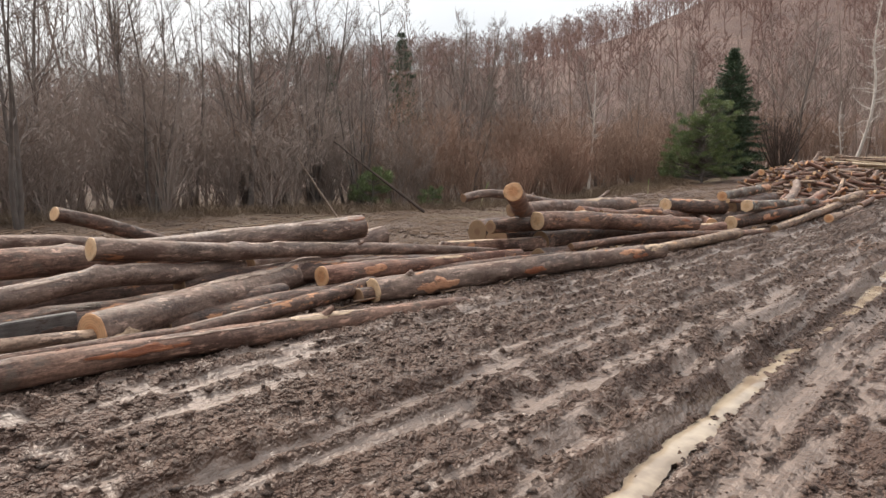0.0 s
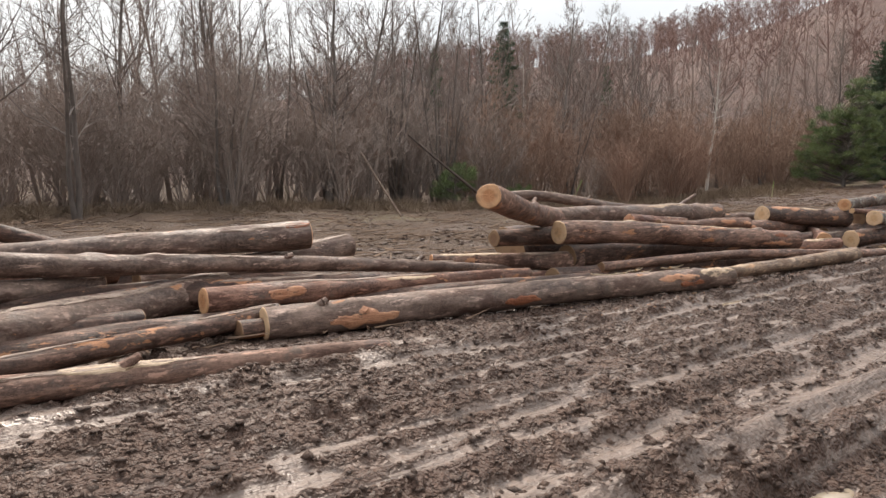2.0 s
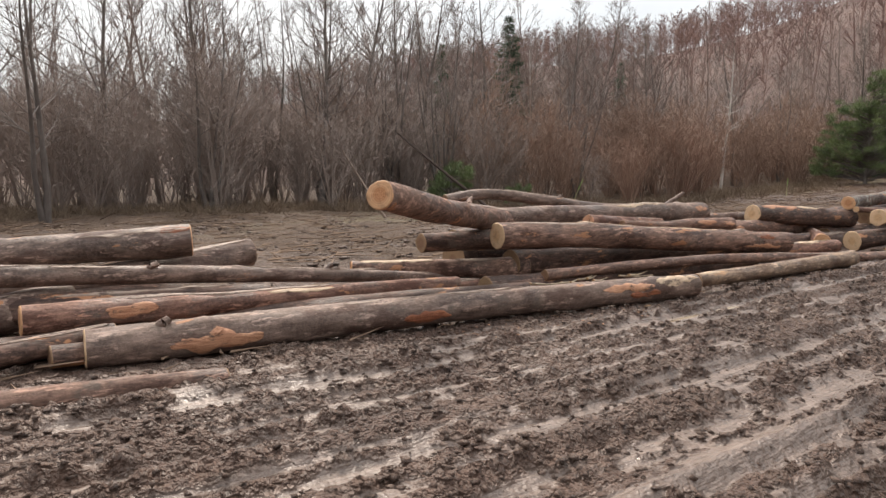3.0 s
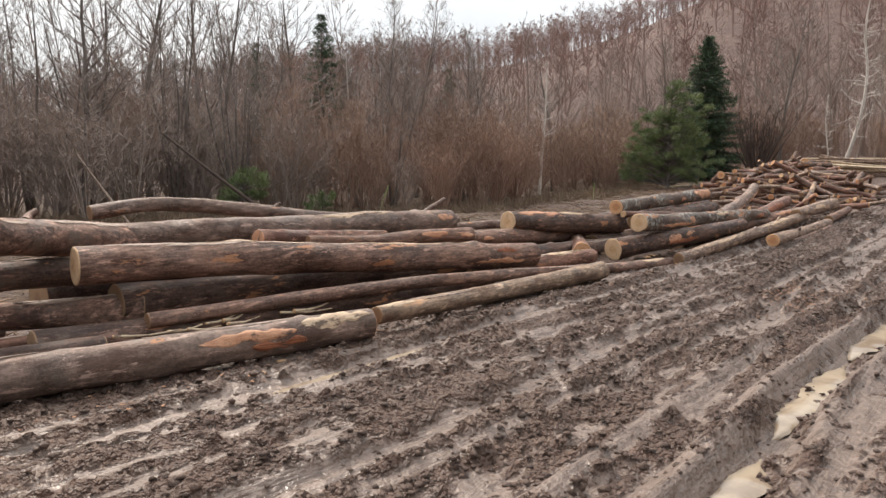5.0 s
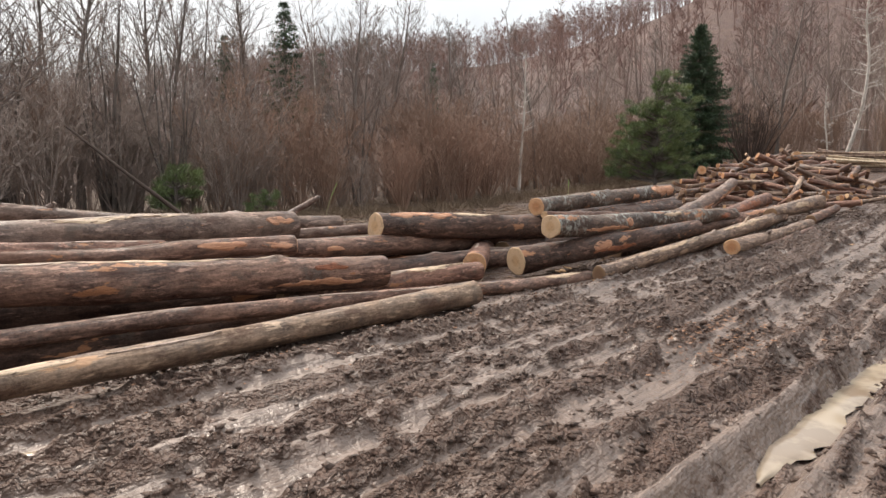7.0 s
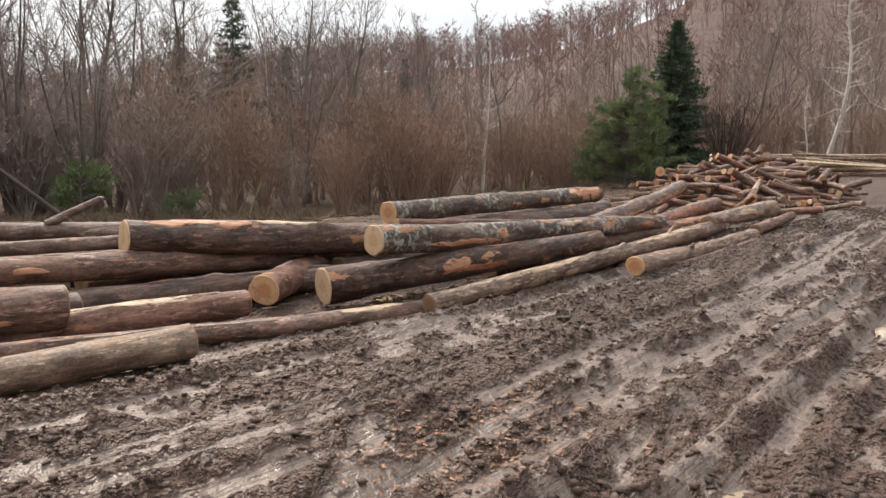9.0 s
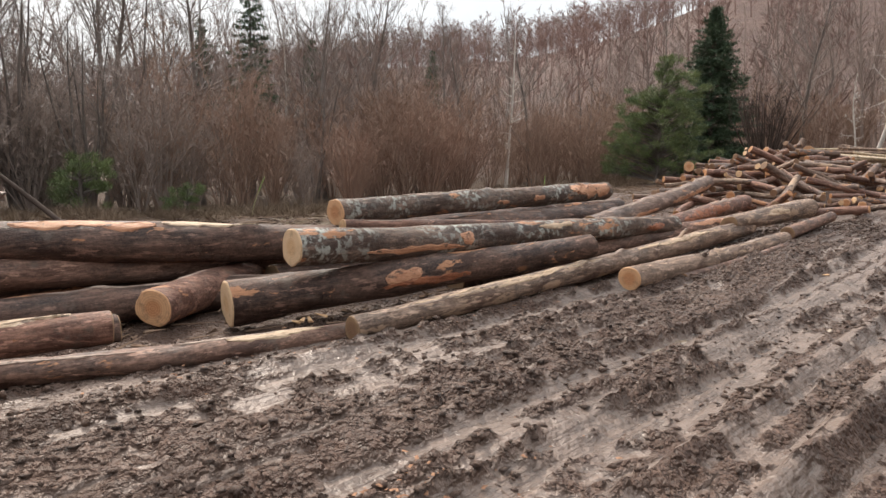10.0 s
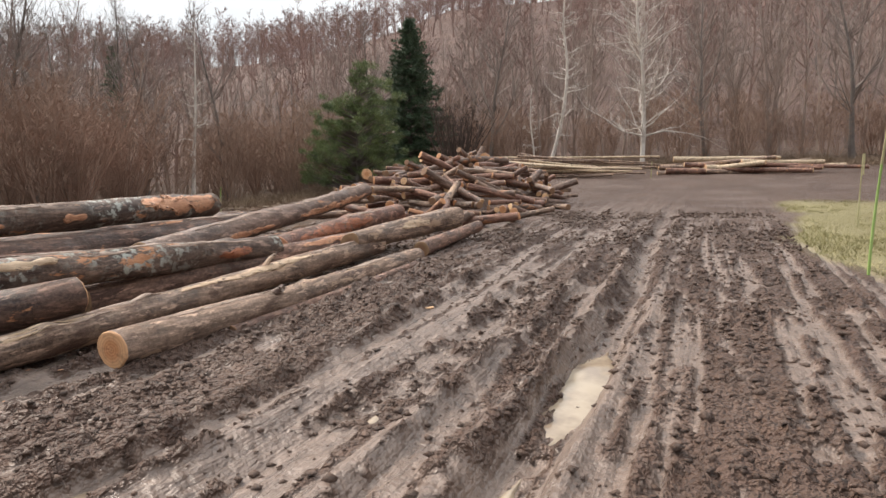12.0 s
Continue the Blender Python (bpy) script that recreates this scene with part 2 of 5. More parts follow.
CUT_DARK = cut_wood_material("cut_wood_weathered", (0.30, 0.19, 0.11), (0.22, 0.12, 0.07))
BARE = bare_wood_material("bare_wood", (0.66, 0.365, 0.220), (0.42, 0.190, 0.105))
BARE_PALE = bare_wood_material("bare_wood_pale", (0.70, 0.53, 0.37), (0.42, 0.29, 0.19))
BARE_RED = bare_wood_material("bare_wood_red", (0.40, 0.15, 0.07), (0.17, 0.055, 0.03))
# dry bark, made pale enough to stand for lit log tops too
DRY_BARK = bare_wood_material("dry_pale_bark", (0.47, 0.36, 0.29), (0.20, 0.138, 0.106))
POLE_PALE = bare_wood_material("peeled_pole", (0.66, 0.53, 0.37), (0.34, 0.245, 0.165))
TRUNK = twig_material("trunk_bark", (0.095, 0.079, 0.070), (0.23, 0.197, 0.177), 2.0)
TWIG_TREE = twig_material("tree_twigs", (0.165, 0.135, 0.120), (0.34, 0.290, 0.262), 0.5)
TWIG = twig_material("grey_brown_twigs", (0.26, 0.205, 0.178), (0.44, 0.362, 0.318), 0.35, 0.2)
TWIG_BROWN = twig_material("red_brown_twigs", (0.220, 0.147, 0.111), (0.42, 0.292, 0.226), 0.22, 0.2)
TWIG_ORANGE = twig_material("orange_brown_twigs", (0.25, 0.158, 0.118), (0.41, 0.272, 0.208), 0.5, 0.25)
TWIG_HILL = twig_material("hill_twigs", (0.225, 0.150, 0.132), (0.335, 0.225, 0.192), 0.035, 0.15)
TWIG_WOODS = twig_material("woods_twigs", (0.225, 0.175, 0.152), (0.37, 0.295, 0.256), 0.12, 0.15)
BIRCH = twig_material("birch_bark", (0.42, 0.37, 0.33), (0.78, 0.72, 0.66), 3.0)
TWIG_DARK = twig_material("dark_stems", (0.045, 0.033, 0.028), (0.12, 0.088, 0.074), 1.0)
NEEDLE = leaf_material("pine_needles", (0.065, 0.100, 0.042), (0.24, 0.29, 0.115))
NEEDLE_DARK = leaf_material("spruce_needles", (0.030, 0.055, 0.034), (0.105, 0.155, 0.080))
STALK = leaf_material("dry_stalk", (0.28, 0.25, 0.13), (0.46, 0.43, 0.24))
GREEN_TIP = leaf_material("green_stalk", (0.23, 0.36, 0.09), (0.36, 0.49, 0.17))
GRASS = leaf_material("grass_blades", (0.19, 0.165, 0.075), (0.38, 0.345, 0.165))


# ---- mesh helpers ----
def lattice(ix, iy, seed):
    h = (ix.astype(np.int64) * 374761393 + iy.astype(np.int64) * 668265263 + seed * 974711) & 0x7FFFFFFF
    h = ((h ^ (h >> 13)) * 1274126177) & 0x7FFFFFFF
    return ((h ^ (h >> 16)) & 0xFFFFF) / 0xFFFFF


def vnoise(x, y, seed=0):
    """Smooth value noise from 0 to 1."""
    fx, fy = np.floor(x), np.floor(y)
    u, v = x - fx, y - fy
    u, v = u * u * (3 - 2 * u), v * v * (3 - 2 * v)
    a, b = lattice(fx, fy, seed), lattice(fx + 1, fy, seed)
    c, d = lattice(fx, fy + 1, seed), lattice(fx + 1, fy + 1, seed)
    return (a * (1 - u) + b * u) * (1 - v) + (c * (1 - u) + d * u) * v


def fbm(x, y, seed=0, octaves=3):
    total, amp, norm = 0, 1.0, 0
    for k in range(octaves):
        total = total + amp * vnoise(x * 2 ** k, y * 2 ** k, seed + 17 * k)
        norm += amp
        amp *= 0.55
    return total / norm


def step(a, b, x):
    t = np.clip((x - a) / (b - a), 0, 1)
    return t * t * (3 - 2 * t)


def mesh_from(name, verts, faces, smooth=True):
    """A mesh from arrays; all faces have the same number of corners."""
    me = bpy.data.meshes.new(name)
    verts, faces = np.asarray(verts, dtype=np.float32), np.asarray(faces, dtype=np.int32)
    k = faces.shape[1]
    me.vertices.add(len(verts))
    me.vertices.foreach_set("co", verts.ravel())
    me.loops.add(faces.size)
    me.loops.foreach_set("vertex_index", faces.ravel())
    me.polygons.add(len(faces))
    me.polygons.foreach_set("loop_start", np.arange(0, faces.size, k, dtype=np.int32))
    me.polygons.foreach_set("loop_total", np.full(len(faces), k, dtype=np.int32))
    me.polygons.foreach_set("use_smooth", np.full(len(faces), smooth, dtype=bool))
    me.update(calc_edges=True)
    me.validate()
    return me


def part_mesh(name, me, material, parent=None, label="", at=None):
    ob = new(name, me)
    if not me.materials:
        me.materials.append(material)
    if parent is not None:
        ob.parent = parent
    if at is not None:
        ob.matrix_basis = at
    return tagged(ob, label) if label else ob


def tubes(p0, p1, r0, r1, sides=3):
    """Tapered prisms along many segments at once: verts and triangles."""
    p0, p1 = np.asarray(p0, float), np.asarray(p1, float)
    r0, r1 = np.asarray(r0, float), np.asarray(r1, float)
    t = p1 - p0
    t /= np.linalg.norm(t, axis=1, keepdims=True) + 1e-9
    ref = np.where(np.abs(t[:, 2:3]) > 0.9, [[1.0, 0, 0]], [[0, 0, 1.0]])
    s = np.cross(t, ref)
    s /= np.linalg.norm(s, axis=1, keepdims=True)
    u = np.cross(s, t)
    a = np.arange(sides) * 2 * np.pi / sides
    ring = np.cos(a)[None, :, None] * s[:, None] + np.sin(a)[None, :, None] * u[:, None]
    v = np.concatenate([p0[:, None] + ring * r0[:, None, None], p1[:, None] + ring * r1[:, None, None]], axis=1)
    i, j = np.arange(sides), (np.arange(sides) + 1) % sides
    f = np.concatenate([np.stack([i, j, j + sides], 1), np.stack([i, j + sides, i + sides], 1)])
    f = f[None] + (np.arange(len(p0)) * 2 * sides)[:, None, None]
    return v.reshape(-1, 3), f.reshape(-1, 3)


def cones(p0, p1, r0):
    """Thin three-sided spikes, for twigs."""
    p0, p1 = np.asarray(p0, float), np.asarray(p1, float)
    r0 = np.asarray(r0, float)
    t = p1 - p0
    t /= np.linalg.norm(t, axis=1, keepdims=True) + 1e-9
    ref = np.where(np.abs(t[:, 2:3]) > 0.9, [[1.0, 0, 0]], [[0, 0, 1.0]])
    s = np.cross(t, ref)
    s /= np.linalg.norm(s, axis=1, keepdims=True)
    u = np.cross(s, t)
    a = np.arange(3) * 2 * np.pi / 3
    ring = np.cos(a)[None, :, None] * s[:, None] + np.sin(a)[None, :, None] * u[:, None]
    v = np.concatenate([p0[:, None] + ring * r0[:, None, None], p1[:, None]], axis=1)
    f = np.array([[0, 1, 3], [1, 2, 3], [2, 0, 3]])[None] + (np.arange(len(p0)) * 4)[:, None, None]
    return v.reshape(-1, 3), f.reshape(-1, 3)


def blades(p0, p1, r0):
    """Slivers of one triangle, for the finest far twigs and needles."""
    p0, p1 = np.asarray(p0, float), np.asarray(p1, float)
    rng = np.random.RandomState(len(p0))
    s = np.cross(p1 - p0, rng.normal(0, 1, p0.shape))
    s /= np.linalg.norm(s, axis=1, keepdims=True) + 1e-9
    s *= np.asarray(r0, float)[:, None]
    v = np.stack([p0 - s, p0 + s, p1], 1)
    return v.reshape(-1, 3), np.arange(len(p0) * 3).reshape(-1, 3)


def joined(*pieces):
    vs, fs, n = [], [], 0
    for v, f in pieces:
        vs.append(v)
        fs.append(f + n)
        n += len(v)
    return np.concatenate(vs), np.concatenate(fs)


def scattered(template, spots):
    """Copies of a template (verts, faces) at (x, y, z, turn, scale, height scale), joined."""
    v, f = template
    sp = np.asarray(spots)
    c, s = np.cos(sp[:, 3]), np.sin(sp[:, 3])
    x = (v[None, :, 0] * c[:, None] - v[None, :, 1] * s[:, None]) * sp[:, 4:5] + sp[:, 0:1]
    y = (v[None, :, 0] * s[:, None] + v[None, :, 1] * c[:, None]) * sp[:, 4:5] + sp[:, 1:2]
    z = v[None, :, 2] * sp[:, 5:6] + sp[:, 2:3]
    return np.stack([x, y, z], 2).reshape(-1, 3), (f[None] + (np.arange(len(sp)) * len(v))[:, None, None]).reshape(-1, 3)


# ---- ground ----
RUTS = ((-4.32, 0.17, 0.055, 0.8), (-3.55, 0.12, 0.030, 0.3), (-2.95, 0.14, 0.055, 0.8), (-2.32, 0.20, 0.060, 0.6), (-1.80, 0.12, 0.050, 0.35), (-1.38, 0.135, 0.105, 0.6), (0.9, 0.2, 0.03, 0.2))


def base_height(x, y):
    """The lie of the land, without ruts and clods."""
    x, y = np.asarray(x, float), np.asarray(y, float)
    yy = y - np.minimum(12, 0.8 * np.maximum(0, -x - 8))
    z = np.interp(yy, [-60, 0, 5, 12, 16, 20, 22, 24, 29, 35, 40, 50, 56, 62, 75, 120], [-0.2, -0.06, -0.08, -0.13, -0.10, -0.03, 0.03, 0.13, 0.38, 0.64, 0.92, 1.62, 2.1, 2.7, 4.0, 7.0])
    z = np.where(x < -9, z - 0.1 * step(-9, -14, x), z)
    rr = np.hypot(x, y)
    az = np.degrees(np.arctan2(-x, np.maximum(y, -1e9)))
    slope = np.interp(az, [-180, -120, -60, -25, -9, 2, 20, 28, 36, 46, 60, 75, 110, 180], [0.03, 0.08, 0.20, 0.27, 0.31, 0.35, 0.325, 0.245, 0.200, 0.190, 0.14, 0.10, 0.08, 0.03])
    hill = slope * np.clip(rr - 78, 0, 170)
    hill = hill * (0.92 + 0.16 * fbm(x / 60, y / 60, 5, 2))
    return z + hill + 0.15 * step(-15, -30, x) * (fbm(x / 9, y / 9, 3, 2) - 0.5)


def drift(y):
    return 0.07 * np.sin(y * 0.31 + 0.6) + 0.05 * np.sin(y * 0.83)


def blobs(x, y, size, seed, lo=0.46, hi=0.86):
    """Rounded lumps about one size across, with gaps between them."""
    n = vnoise(x / size + 0.35 * vnoise(x / size * 1.7, y / size * 1.7, seed + 5), y / size, seed)
    return step(lo, hi, n)


def mud_parts(x, y):
    """Height of ruts and clods, and how slick the mud is."""
    d = drift(y)
    zone = step(-5.6, -4.6, x) * (1 - step(0.6, 1.6, x)) * (1 - step(27, 44, y))
    rut, slick = 0, 0
    for k, (xc, w, depth, shine) in enumerate(RUTS):
        wob = 0.08 * (fbm(y / 1.3, y * 0 + k, 40 + k, 2) - 0.5)
        u = (x - xc - d - wob) / w
        strength = 0.45 + 0.9 * fbm(y / 2.3, y * 0 + 3.3 * k, 60 + k, 2)
        rut = rut - depth * np.exp(-u ** 4) * strength + 0.5 * depth * np.exp(-((np.abs(u) - 1.6) / 0.42) ** 2)
        slick = np.maximum(slick, shine * np.exp(-(u / 1.05) ** 4) * np.clip(strength * 1.5 - 0.45, 0, 1))
    warp = 0.05 * (fbm(x / 0.4, y / 0.5, 22, 2) - 0.5)
    ragged = 0.22 * (fbm(x / 0.055, y / 0.085, 24, 3) - 0.5) + 0.26 * (fbm(x / 0.16, y / 0.36, 25, 2) - 0.5)
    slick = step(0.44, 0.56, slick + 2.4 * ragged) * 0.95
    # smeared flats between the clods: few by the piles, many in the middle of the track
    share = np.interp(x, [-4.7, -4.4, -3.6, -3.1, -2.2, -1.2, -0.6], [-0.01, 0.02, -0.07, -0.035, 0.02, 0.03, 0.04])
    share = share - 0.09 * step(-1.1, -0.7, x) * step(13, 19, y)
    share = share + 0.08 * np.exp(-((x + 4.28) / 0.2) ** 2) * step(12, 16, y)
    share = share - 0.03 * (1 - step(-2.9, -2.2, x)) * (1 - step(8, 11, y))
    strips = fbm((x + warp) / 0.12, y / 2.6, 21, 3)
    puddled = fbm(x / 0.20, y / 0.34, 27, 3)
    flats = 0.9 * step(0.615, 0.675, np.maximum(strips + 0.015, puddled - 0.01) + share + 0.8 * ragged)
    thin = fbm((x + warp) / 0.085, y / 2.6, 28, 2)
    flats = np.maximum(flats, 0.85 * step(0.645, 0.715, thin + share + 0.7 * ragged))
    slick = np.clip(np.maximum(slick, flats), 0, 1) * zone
    smear = fbm(x / 0.30, y / 0.9, 11, 2) - 0.5
    lines = 1 - np.clip(np.abs(fbm((x + warp) / 0.12, y / 1.8, 15, 2) - 0.5) * 6, 0, 1)
    heavy = 0.65 + 0.55 * step(0.36, 0.62, fbm(x / 0.6, y / 0.9, 18, 2))
    lumps = 0.016 * blobs(x, y, 0.150, 12, 0.3, 0.8) + 0.024 * blobs(x, y, 0.090, 13, 0.35, 0.8) + 0.026 * blobs(x, y, 0.060, 14, 0.35, 0.8)
    grit = vnoise(x / 0.034, y / 0.036, 19) - 0.5
    z = rut * zone + (0.036 * lines * (1 - 0.6 * slick) - 0.016 * slick) * zone + 0.012 * smear + (1 - 0.93 * slick) * heavy * (0.030 * smear + lumps + 0.012 * grit - 0.020)
    return z, slick


def spread(lo, hi, fine, outer_lo, outer_hi, grow_lo, grow_hi):
    mid = np.arange(lo, hi + fine, fine)
    left, right, s, p = [], [], fine, lo
    while p > outer_lo:
        s = min(s * grow_lo, 45)
        p -= s
        left.append(p)
    s, p = fine, mid[-1]
    while p < outer_hi:
        s = min(s * grow_hi, 45)
        p += s
        right.append(p)
    return np.concatenate([left[::-1], mid, right])


def build_ground():
    xs = spread(-5.6, 1.0, 0.026, -900, 900, 1.12, 1.12)
    ys = spread(1.2, 25.0, 0.029, -700, 900, 1.3, 1.045)
    gx, gy = np.meshgrid(xs, ys)
    z = base_height(gx, gy)
    m, slick = mud_parts(gx, gy)
    near = np.exp(-np.maximum(0, np.maximum(np.maximum(-5.9 - gx, gx - 1.3) / 4.5, np.maximum(1.0 - gy, gy - 25.5) / 13)))
    pile = step(-5.2, -6.2, gx) * (1 - step(-12, -14, gx))
    z = z + m * np.maximum(near, 0.0) * (1 - 0.3 * pile) + 0.30 * step(-7, -10, gx) * (fbm(gx / 0.8, gy / 1.0, 31, 3) - 0.5) * (1 - step(-40, -60, gx))
    z = z + 0.16 * (fbm(gx / 1.3, gy / 1.1, 97, 3) - 0.5) * step(26, 30, gy) * (1 - step(48, 54, gy)) * step(-5.5, -4, gx) * (1 - step(9, 13, gx))
    lumpy = fbm(gx / 2.2, gy / 2.2, 91, 3)
    grass = step(0.75, 1.15, gx + 1.5 * (lumpy - 0.5) - 0.4 * step(26, 34, gy) + 1.8 * step(24.5, 28, gy) * 0 + 0.3) * step(24.6, 26.2, gy + 1.2 * (lumpy - 0.5)) * (1 - step(36.5, 38.5, gy + lumpy))
    back = step(-13.5, -16.5, gx + 3 * (lumpy - 0.5)) * (1 - step(-22, -25, gx))
    grass = np.maximum(grass, 0.55 * back * step(0.52, 0.64, fbm(gx / 3.1, gy / 3.1, 93, 3)))
    litter = np.maximum(np.maximum(step(-15, -21, gx + 4 * (lumpy - 0.5)), step(-7.6, -9.0, gx) * (0.55 + 0.45 * step(0.40, 0.55, lumpy)) * (1 - step(30, 36, gy))), step(52, 57, gy + 3 * (lumpy - 0.5)))
    litter = np.maximum(litter, step(14, 20, gx))
    ruddy = step(60, 90, np.hypot(gx, gy))
    sheen = 0.25 * step(0.56, 0.66, fbm(gx / 2.6, gy / 0.9, 95, 3)) * step(30, 35, gy) * (1 - step(48, 52, gy)) * step(-7, -4, gx)
    ny, nx = gx.shape
    idx = np.arange(ny * nx).reshape(ny, nx)
    faces = np.stack([idx[:-1, :-1], idx[:-1, 1:], idx[1:, 1:], idx[1:, :-1]], -1).reshape(-1, 4)
    me = mesh_from("ground", np.stack([gx, gy, z], -1).reshape(-1, 3), faces)
    # wet also sets colour: slick ground takes on the paler painted sheen
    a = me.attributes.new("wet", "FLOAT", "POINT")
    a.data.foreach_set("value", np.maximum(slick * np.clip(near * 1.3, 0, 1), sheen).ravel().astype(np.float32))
    c = me.attributes.new("cover", "FLOAT_COLOR", "POINT")
    c.data.foreach_set("color", np.stack([grass, np.clip(litter - 0.5 * grass, 0, 1), ruddy, 0 * grass + 1], -1).ravel().astype(np.float32))
    me.materials.append(MUD)
    return tagged(new("ground", me), "rutted wet brown mud, churned into clods, with grass and leaf litter beyond", "ground", kind="structure")


build_ground()


def ground_z(x, y):
    return float(base_height(x, y))


def puddle(x, y0, y1, width, level):
    """A strip of muddy water lying in a rut; the rut's sides cut its outline."""
    ys = np.linspace(y0, y1, max(6, int((y1 - y0) / 0.05)))
    us = np.linspace(-1, 1, 7)
    gy, gu = np.meshgrid(ys, us, indexing="ij")
    taper = np.clip(np.minimum(gy - y0, y1 - gy) / 0.4, 0.1, 1)
    edge = 0.15 + 1.5 * fbm(gy / 0.22, np.sign(gu) * 2 + 0.3, 71, 3)
    gx = x + drift(gy) + 0.05 * (fbm(gy / 0.7, gu * 0, 72, 2) - 0.5) + gu * width * taper * edge
    z = base_height(np.full_like(gx, x), gy) + level - 0.035 * (1 - taper) - 0.016 * np.abs(gu) ** 3
    n, k = gy.shape
    idx = np.arange(n * k).reshape(n, k)
    f = np.stack([idx[:-1, :-1], idx[:-1, 1:], idx[1:, 1:], idx[1:, :-1]], -1).reshape(-1, 4)
    ob = part_mesh("puddle", mesh_from("puddle", np.stack([gx, gy, z], -1).reshape(-1, 3), f), WATER)
    return tagged(ob, "cream-brown muddy rainwater standing in a wheel rut", "puddle", "puddles in the ruts", "structure")


puddle(-1.38, 2.4, 6.9, 0.105, -0.062)
puddle(-1.39, 7.1, 11.6, 0.12, -0.062)
puddle(-1.39, 11.9, 14.0, 0.115, -0.062)
puddle(-1.40, 14.2, 17.2, 0.15, -0.060)
puddle(-1.38, 21.6, 23.3, 0.17, -0.060)
puddle(-1.37, 20.4, 21.3, 0.09, -0.060)
puddle(-2.30, 21.4, 22.2, 0.06, -0.062)
puddle(-3.00, 19.6, 20.9, 0.07, -0.062)
puddle(-4.35, 1.2, 3.8, 0.10, -0.064)
puddle(-4.32, 10.0, 12.4, 0.08, -0.066)
puddle(-0.98, 20.6, 21.3, 0.10, -0.046)


def build_clods():
    """Loose crumbs and clods of mud; too many to count."""
    rng = np.random.RandomState(8)
    base = np.array([(1, 0, 0), (0, 1, 0), (-1, 0, 0), (0, -1, 0), (0, 0, 1), (0, 0, -1)], float)
    faces = np.array([(0, 1, 4), (1, 2, 4), (2, 3, 4), (3, 0, 4), (1, 0, 5), (2, 1, 5), (3, 2, 5), (0, 3, 5)])
    pieces = []
    for k in range(6):
        lump = base * rng.uniform(0.6, 1.5, (len(base), 1)) + rng.uniform(-0.35, 0.35, (len(base), 3))
        lump[:, 2] *= 0.8
        n = 15000
        x = rng.uniform(-5.3, 1.2, n)
        y = 0.8 + 33 * rng.rand(n) ** 0.95
        m, slick = mud_parts(x, y)
        patch = fbm(x / 0.5, y / 0.7, 16, 2)
        keep = (rng.rand(n) < 1.02 - 0.82 * slick) & ((x < 0.5) | (y < 24.5)) & (rng.rand(n) < step(0.36, 0.58, patch) + 0.2)
        x, y, m = x[keep], y[keep], m[keep]
        s = 0.008 + 0.024 * rng.rand(len(x)) ** 2.0
        s = np.where(rng.rand(len(x)) < 0.02, s * 1.35, s)
        z = base_height(x, y) + m
        pieces.append(scattered((lump, faces), np.stack([x, y, z, rng.uniform(0, 6.28, len(x)), s, s * rng.uniform(0.6, 1.1, len(x))], 1)))
        n = 1500
        x, y = rng.uniform(-21, -7.6, n), rng.uniform(-2, 44, n)
        s = 0.02 + 0.075 * rng.rand(n) ** 2
        pieces.append(scattered((lump, faces), np.stack([x, y, base_height(x, y) + 0.12 * (fbm(x / 0.8, y / 1.0, 31, 3) - 0.5), rng.uniform(0, 6.28, n), s, s * rng.uniform(0.5, 0.9, n)], 1)))
    ob = part_mesh("mud_clods", mesh_from("mud_clods", *joined(*pieces)), CLOD)
    tagged(ob, "loose brown clods and crumbs of churned mud", "mud clods", kind="stuff")


build_clods()


def build_bark_crumbs():
    """Red-brown crumbs of bark trodden into the mud, and pale specks of wood along the piles."""
    rng = np.random.RandomState(12)
    flake = (np.array([(-1, -0.4, 0), (1, -0.5, 0.1), (0.8, 0.5, 0), (-0.9, 0.4, 0.15), (0, 0, 0.35)], float), np.array([(0, 1, 4), (1, 2, 4), (2, 3, 4), (3, 0, 4)]))
    n = 420
    x = np.concatenate([rng.normal(-2.45, 0.22, n), rng.normal(-4.75, 0.22, n)])
    y = np.concatenate([rng.normal(16.6, 0.55, n), rng.uniform(8, 26, n)])
    m, _ = mud_parts(x, y)
    s = rng.uniform(0.006, 0.020, len(x))
    z = base_height(x, y) + m + 0.012
    ob = part_mesh("bark_crumbs", mesh_from("bark_crumbs", *scattered(flake, np.stack([x, y, z, rng.uniform(0, 6.28, len(x)), s, s], 1)), False), CRUMB)
    tagged(ob, "reddish crumbs of bark and wood trodden into the mud", "bark crumbs", kind="stuff")


CRUMB = twig_material("bark_crumb", (0.13, 0.065, 0.042), (0.48, 0.27, 0.165), 3.0, 0.9)
build_bark_crumbs()


# ---- logs ----
def smooth_line(points, spacing):
    """A gently rounded line through the points, with even steps."""
    p = np.asarray(points, float)
    if len(p) > 2:
        q = [p[0]]
        ext = np.vstack([2 * p[0] - p[1], p, 2 * p[-1] - p[-2]])
        for i in range(1, len(ext) - 2):
            a, b, c, d = ext[i - 1:i + 3]
            for s in np.linspace(0, 1, 12)[1:]:
                q.append(0.5 * (2 * b + (c - a) * s + (2 * a - 5 * b + 4 * c - d) * s * s + (3 * b - a - 3 * c + d) * s ** 3))
        p = np.array(q)
    seg = np.linalg.norm(np.diff(p, axis=0), axis=1)
    dist = np.concatenate([[0], np.cumsum(seg)])
    n = max(4, int(dist[-1] / spacing))
    s = np.linspace(0, dist[-1], n + 1)
    return np.stack([np.interp(s, dist, p[:, k]) for k in range(3)], 1), s, dist[-1]


